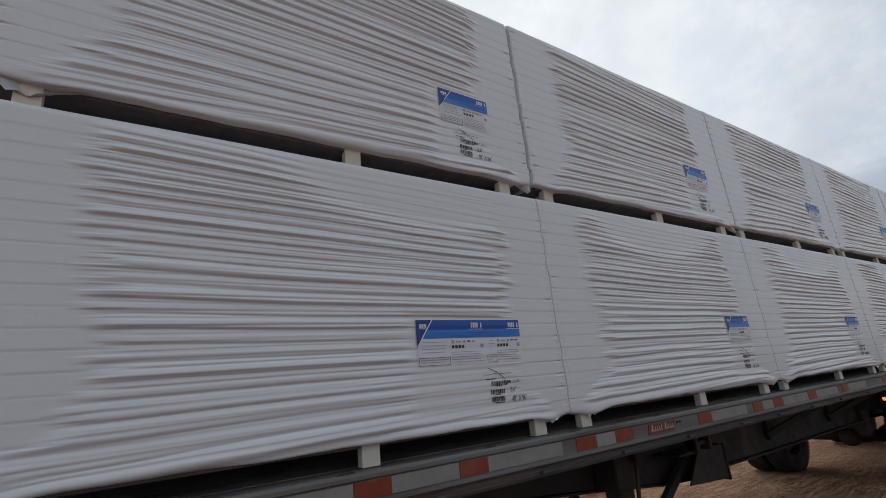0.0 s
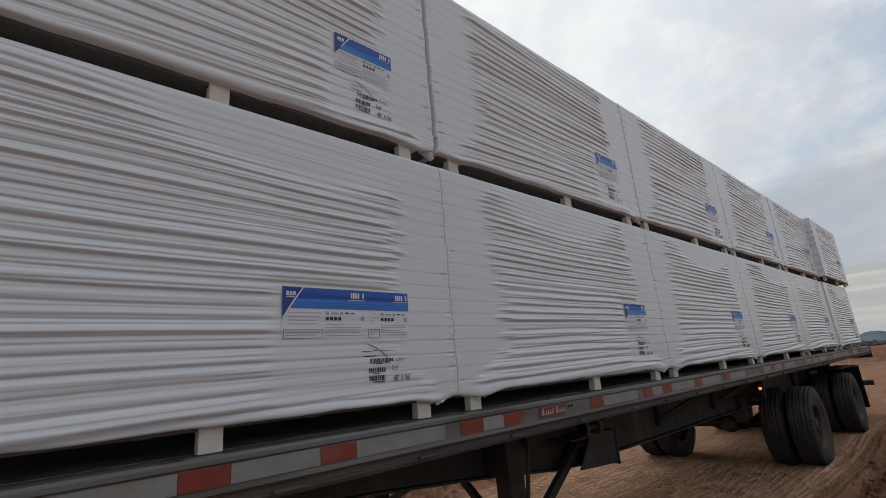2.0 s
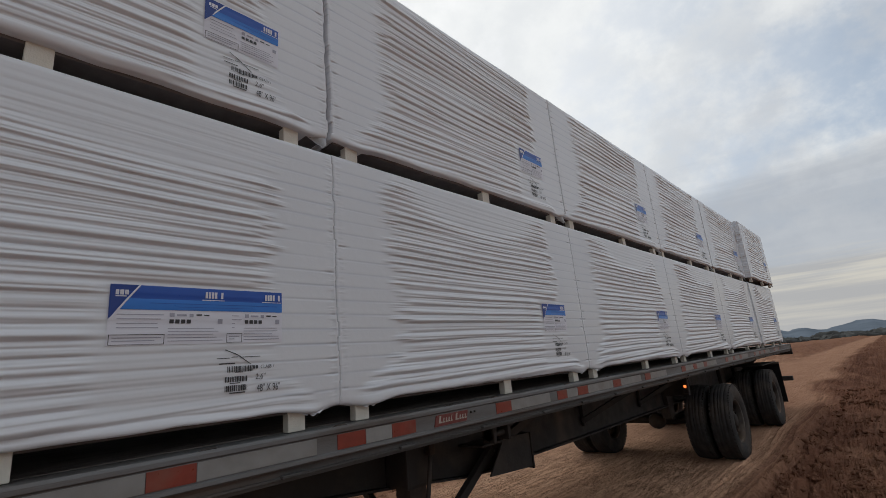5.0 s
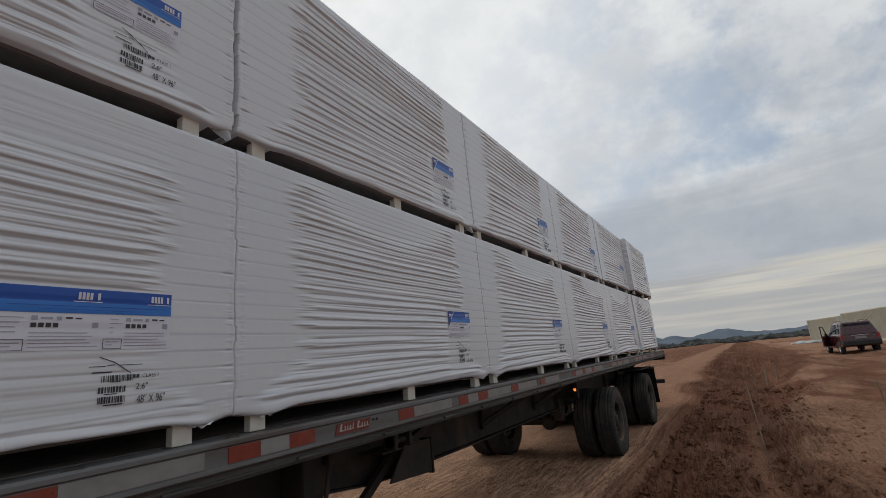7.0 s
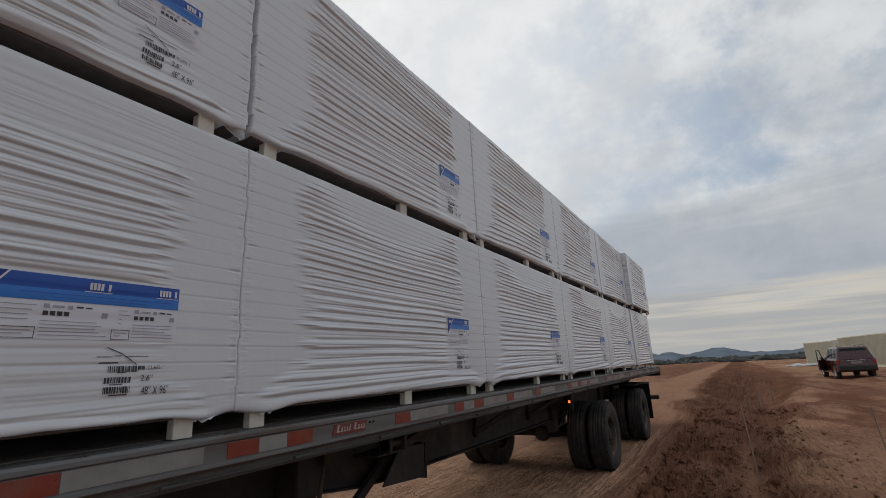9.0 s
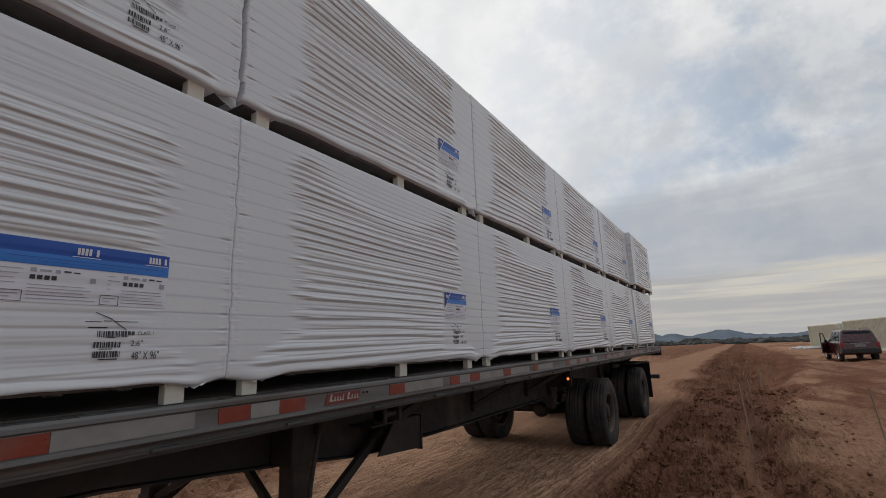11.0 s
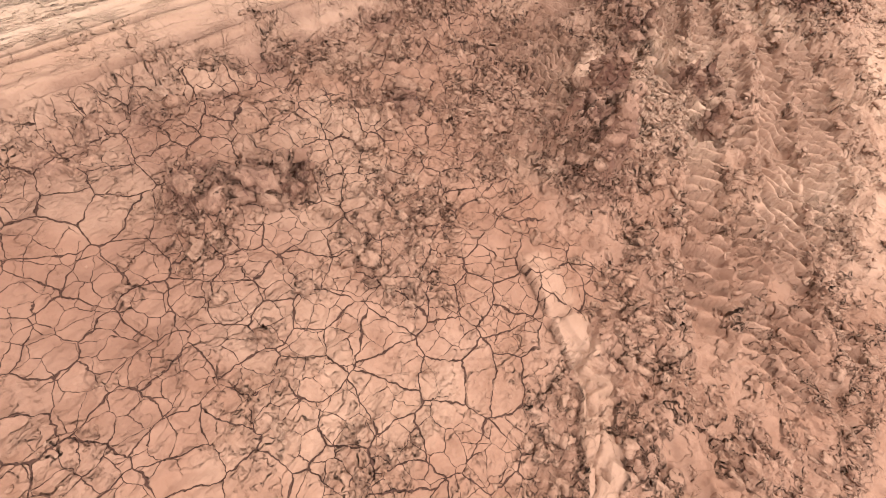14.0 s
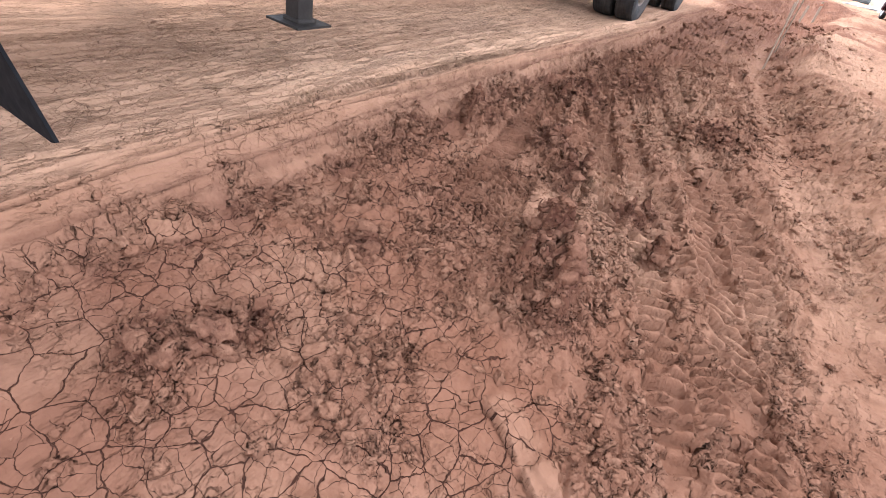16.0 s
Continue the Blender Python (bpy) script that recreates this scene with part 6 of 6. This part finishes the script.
def paint_mark(x, y, r, seed):
    n = 14
    rng = random.Random(seed)
    pts = [(x + r * rng.uniform(0.5, 1.2) * math.cos(2 * math.pi * k / n), y + r * rng.uniform(0.5, 1.2) * math.sin(2 * math.pi * k / n)) for k in range(n)]
    rings = []
    for s in (0.0, 0.35, 0.7, 1.0):
        rings += [(x + (px - x) * s, y + (py - y) * s) for px, py in pts]
    P = np.array(rings)
    Z = ground_height(P[None, :, 0], P[None, :, 1])[0][0] + 0.005
    co = np.concatenate([P, Z[:, None]], 1) - np.array([x, y, 0])
    f = [(a * n + k, a * n + (k + 1) % n, (a + 1) * n + (k + 1) % n, (a + 1) * n + k) for a in range(3) for k in range(n)]
    ob = part("paint_mark", raw_mesh("paint_mark", co, f), M_ORANGE, at=(x, y, 0))
    tagged(ob, "faded orange marking paint sprayed on the clay", "paint mark", "paint marks")


for k, (x, y, r) in enumerate(((5.05, -3.04, 0.06), (4.4, -3.55, 0.045))):
    paint_mark(x, y, r, k)


# ---- the far yard ----
def container(x, y, rz, length, label, open_end=False):
    """A shipping container: corrugated sides, corner posts, doors at its near end. Local x runs along it."""
    W, H = 2.44, 2.75
    z = z_at(x, y)
    c = thing("shipping_container", (x, y, z - 0.05), label, "container", "shipping containers", rz)
    for s in (0, 1):
        outline, k, xx = [], 0, 0.12
        while xx < length - 0.12:
            d = 0.0 if k % 4 in (0, 3) else 0.022
            outline.append((xx, d))
            xx += 0.07 if k % 2 == 0 else 0.085
            k += 1
        outline.append((length - 0.12, 0.0))
        bm = bmesh.new()
        y0, sg = (W - 0.02, -1) if s else (0.02, 1)
        a = [bm.verts.new((px, y0 + sg * d, 0.16)) for px, d in outline]
        b = [bm.verts.new((px, y0 + sg * d, H - 0.10)) for px, d in outline]
        for i in range(len(outline) - 1):
            bm.faces.new((a[i], a[i + 1], b[i + 1], b[i]))
        bmesh.ops.solidify(bm, geom=list(bm.faces), thickness=0.004)
        part("side_panel", bm, M_CONTAINER, c, "corrugated steel side")
        part("top_rail", box((0.1, W - 0.07 if s else 0, H - 0.11), (length - 0.1, W if s else 0.07, H), 0.01), M_CONTAINER, c)
        part("bottom_rail", box((0.1, W - 0.07 if s else 0, 0), (length - 0.1, W if s else 0.07, 0.17), 0.01), M_CONTAINER, c)
        for e in (0, length - 0.14):
            part("corner_post", box((e, W - 0.14 if s else 0, 0), (e + 0.14, W if s else 0.14, H), 0.01), M_CONTAINER, c)
    part("roof", box((0.05, 0.05, H - 0.05), (length - 0.05, W - 0.05, H - 0.02), 0.004), M_CONTAINER, c)
    part("floor", box((0.05, 0.05, 0.08), (length - 0.05, W - 0.05, 0.16), 0.004), M_INSIDE, c)
    part("end_wall", box((length - 0.08, 0.14, 0.16), (length - 0.04, W - 0.14, H - 0.1), 0.004), M_INSIDE if open_end else M_CONTAINER_END, c)
    part("header", box((0, 0.14, H - 0.13), (0.12, W - 0.14, H), 0.01), M_CONTAINER_END, c)
    part("sill", box((0, 0.14, 0), (0.12, W - 0.14, 0.17), 0.01), M_CONTAINER_END, c)
    if open_end:
        for s in (0, 1):
            lining = box((0.15, W - 0.10 if s else 0.09, 0.17), (length - 0.15, W - 0.09 if s else 0.10, H - 0.11), 0.0)
            part("lining", lining, M_INSIDE, c)
    for s in (0, 1):
        hinge = Matrix.Translation((0.02, W - 0.12 if s else 0.12, 0))
        turn = ((-80 if s else 160) if open_end else 0)
        m = hinge @ Euler((0, 0, radians(turn))).to_matrix().to_4x4()
        d = part("door", box((-0.03, 0, 0.18), (0.03, (-1 if s else 1) * 1.09, H - 0.14), 0.012), M_CONTAINER_END, c, "swung-open steel door" if open_end else "closed steel door", at=m)
        for k in range(4):
            part("rib", box((-0.05, (-1 if s else 1) * 0.06, 0.35 + 0.58 * k), (-0.03, (-1 if s else 1) * 1.03, 0.62 + 0.58 * k), 0.01), M_CONTAINER_END, d)
        for k in (0.3, 0.8):
            part("lock_bar", tube([(-0.065, (-1 if s else 1) * k, 0.2), (-0.065, (-1 if s else 1) * k, H - 0.16)], 0.02, 6), M_STEEL_WORN, d)
    return c


def polar(az, d):
    a = radians(az)
    return -1.15 + d * math.cos(a), -1.72 + d * math.sin(a)


cx, cy = polar(-11.9, 52)
container(cx + 0.28, cy - 2.42, 6.6, 12.2, "cream shipping container with open doors and a dark inside", True)
gx, gy = cx + 13.6 * math.cos(radians(6.6)), cy - 2.42 + 13.6 * math.sin(radians(6.6))
container(gx, gy, 6.6, 12.2, "cream steel shipping container, closed, farther along the yard")


def suv():
    """An estate-bodied off-roader seen from behind, its driver's door open. Local x forward, y to its left."""
    x, y = polar(-9.55, 31.5)
    c = thing("suv", (x, y, z_at(x, y) - 0.02), "dusty dark red off-road car with a front door open", "car", rz=5.0)
    W = 0.92
    lower = slab([(0.0, 0.55), (0.04, 0.98), (0.10, 1.06), (3.10, 1.06), (4.30, 0.96), (4.52, 0.86), (4.58, 0.45), (4.15, 0.36), (4.10, 0.55), (3.95, 0.70), (3.60, 0.76), (3.30, 0.68), (3.16, 0.50), (3.10, 0.32),
                  (1.42, 0.32), (1.36, 0.52), (1.2, 0.70), (0.95, 0.76), (0.65, 0.70), (0.50, 0.52), (0.42, 0.38), (0.06, 0.40)], -W, W, 0.055)
    body = part("body", lower, M_CAR, c, "dark red dusty body")
    bm = bmesh.new()
    foot = [(0.06, -W + 0.02), (3.05, -W + 0.02), (3.05, W - 0.02), (0.06, W - 0.02)]
    head = [(0.28, -0.70), (2.15, -0.68), (2.15, 0.68), (0.28, 0.70)]
    a = [bm.verts.new((px, py, 1.05)) for px, py in foot]
    b = [bm.verts.new((px, py, 1.74)) for px, py in head]
    for k in range(4):
        bm.faces.new((a[k], a[(k + 1) % 4], b[(k + 1) % 4], b[k]))
    bm.faces.new(b)
    bmesh.ops.bevel(bm, geom=list(bm.edges), offset=0.11, segments=4, profile=0.5, affect="EDGES")
    part("cabin", bm, M_CAR, c)

    def pane(name, pts, mat=M_GLASS):
        q = bmesh.new()
        q.faces.new([q.verts.new(p) for p in pts])
        bmesh.ops.solidify(q, geom=list(q.faces), thickness=0.012)
        return part(name, q, mat, c)

    pane("rear_window", [(0.085, -0.74, 1.10), (0.085, 0.74, 1.10), (0.245, 0.60, 1.64), (0.245, -0.60, 1.64)])
    for s in (1, -1):
        for x0, x1 in ((0.32, 0.92), (1.0, 1.72), (1.8, 2.5)):
            ya, yb = s * (W - 0.012), s * 0.728
            pane("side_window", [(x0, ya, 1.12), (x1, ya, 1.12), (min(x1 - 0.06, 2.1), yb, 1.64), (x0 + 0.12, yb, 1.64)])
        part("tail_lamp", box((-0.012, s * 0.90 - 0.13 * (s > 0), 0.78), (0.05, s * 0.90 + 0.13 * (s < 0), 1.05), 0.02), M_LAMP_RED, c, "red tail lamp")
        part("mirror", box((2.75, s * 0.98 - 0.08, 1.02), (2.88, s * 0.98 + 0.08, 1.18), 0.03), M_TRIM, c)
        part("roof_rail", tube([(0.45, s * 0.62, 1.77), (0.6, s * 0.62, 1.81), (1.9, s * 0.62, 1.81), (2.05, s * 0.62, 1.77)], 0.015, 6), M_TRIM, c)
        for wx in (0.88, 3.68):
            m = Matrix.Translation((wx, s * 0.80, 0.36)) @ Euler((radians(-90 * s), 0, 0)).to_matrix().to_4x4()
            bm = bmesh.new()
            add_lathe(bm, [(0.22, -0.11), (0.33, -0.115), (0.365, -0.08), (0.37, 0.07), (0.33, 0.115), (0.22, 0.11)], 28, m)
            w = part("wheel", bm, M_RUBBER, c)
            bm = bmesh.new()
            add_lathe(bm, [(0.225, 0.10), (0.20, 0.07), (0.08, 0.085), (0.0, 0.09)], 20, m)
            part("rim", bm, M_CHROME, w)
    part("bumper", box((-0.09, -0.88, 0.45), (0.04, 0.88, 0.70), 0.04), M_TRIM, c, "dark rear bumper")
    part("number_plate", box((-0.012, -0.26, 0.80), (0.045, 0.26, 0.92), 0.006), M_WHITE_REFL, c)
    part("badge", box((0.02, -0.42, 0.97), (0.06, 0.42, 1.01), 0.008), M_CHROME, c)
    part("windscreen", box((2.60, -0.70, 1.12), (2.62, 0.70, 1.60), 0.0, Matrix.Translation((2.61, 0, 1.1)) @ Euler((0, radians(-52), 0)).to_matrix().to_4x4() @ Matrix.Translation((-2.61, 0, -1.1))), M_GLASS, c)
    door = part("door", slab([(0, 0.40), (0, 1.05), (-0.95, 1.05), (-1.0, 0.45)], -0.03, 0.03, 0.01), M_CAR, c, "open driver's door", at=Matrix.Translation((2.85, W + 0.02, 0)) @ Euler((0, 0, radians(-28))).to_matrix().to_4x4())
    part("door_frame", tube([(0, 0, 1.05), (-0.42, 0, 1.58), (-0.92, 0, 1.60), (-0.96, 0, 1.05)], 0.03, 8), M_TRIM, door)
    c.scale = (0.86, 0.86, 0.90)
    return c


suv()


def white_heap(az, d, w, h, seed):
    x, y = polar(az, d)
    bm = bmesh.new()
    bmesh.ops.create_icosphere(bm, subdivisions=3, radius=1)
    for v in bm.verts:
        k = 1 + 0.5 * noise.noise(v.co * 1.7 + Vector((seed, 0, 0)))
        v.co = Vector((v.co.x * w * 0.5 * k, v.co.y * w * 0.5 * k, max(-0.05, v.co.z * h * k)))
    ob = part("covered_pile", bm, M_PLASTIC_WHITE, at=(x, y, z_at(x, y)), smooth=True)
    tagged(ob, "low pile covered with white plastic sheeting on the yard", "covered pile", "covered piles")


for k, (az, d, w, h) in enumerate(((-5.0, 74, 2.0, 0.32), (-6.2, 72, 2.6, 0.30), (-7.6, 68, 2.4, 0.25))):
    white_heap(az, d, w, h, k * 3.1)


def build_scrub():
    rng = random.Random(8)
    kinds = [lump_mesh(rng, 0.8) for _ in range(6)]
    co, f, base = [], [], 0
    for _ in range(900):
        az, d = rng.uniform(-50, 60), rng.uniform(230, 620)
        x, y = polar(az, d)
        s = rng.uniform(0.9, 2.4) * d / 330
        k, fk = rng.choice(kinds)
        z = -0.0085 * (math.hypot(x, y) - 30)
        q = k * np.array([s * rng.uniform(1.0, 2.6), s * rng.uniform(1.0, 2.6), s * rng.uniform(0.6, 1.1)]) + np.array([x, y, z + 0.2 * s])
        co.append(q)
        f.append(fk + base)
        base += len(k)
    tagged(part("scrub", raw_mesh("scrub", np.concatenate(co), np.concatenate(f), smooth=False), M_SCRUB), "dark far belt of scrub and low trees", "scrub", kind="stuff")


def build_hills():
    n, rows = 420, 14
    az = np.radians(np.linspace(-75, 80, n))
    A, V = np.meshgrid(az, np.linspace(0, 1, rows))
    R = 2300 + 600 * V
    crest = 36 + 26 * (fbm(A * 15, 0 * A, 7, 5, 0.55) - 0.5) * 2 + 15 * (fbm(A * 38, 0 * A, 8, 3) - 0.5) * 2 + 8 * (fbm(A * 55, V * 2, 9, 3) - 0.5) * 2
    Z = -24 + (crest + 24 - 14) * sstep(V * 1.15) + 6 * (fbm(A * 60, V * 5, 3, 3) - 0.5) * V
    me = grid_mesh("hills", -1.1 + R * np.cos(A), -1.7 + R * np.sin(A), Z)
    tagged(part("hills", me, M_HILL), "low blue-grey wooded hills along the horizon", "hills", kind="structure")


build_scrub()
build_hills()
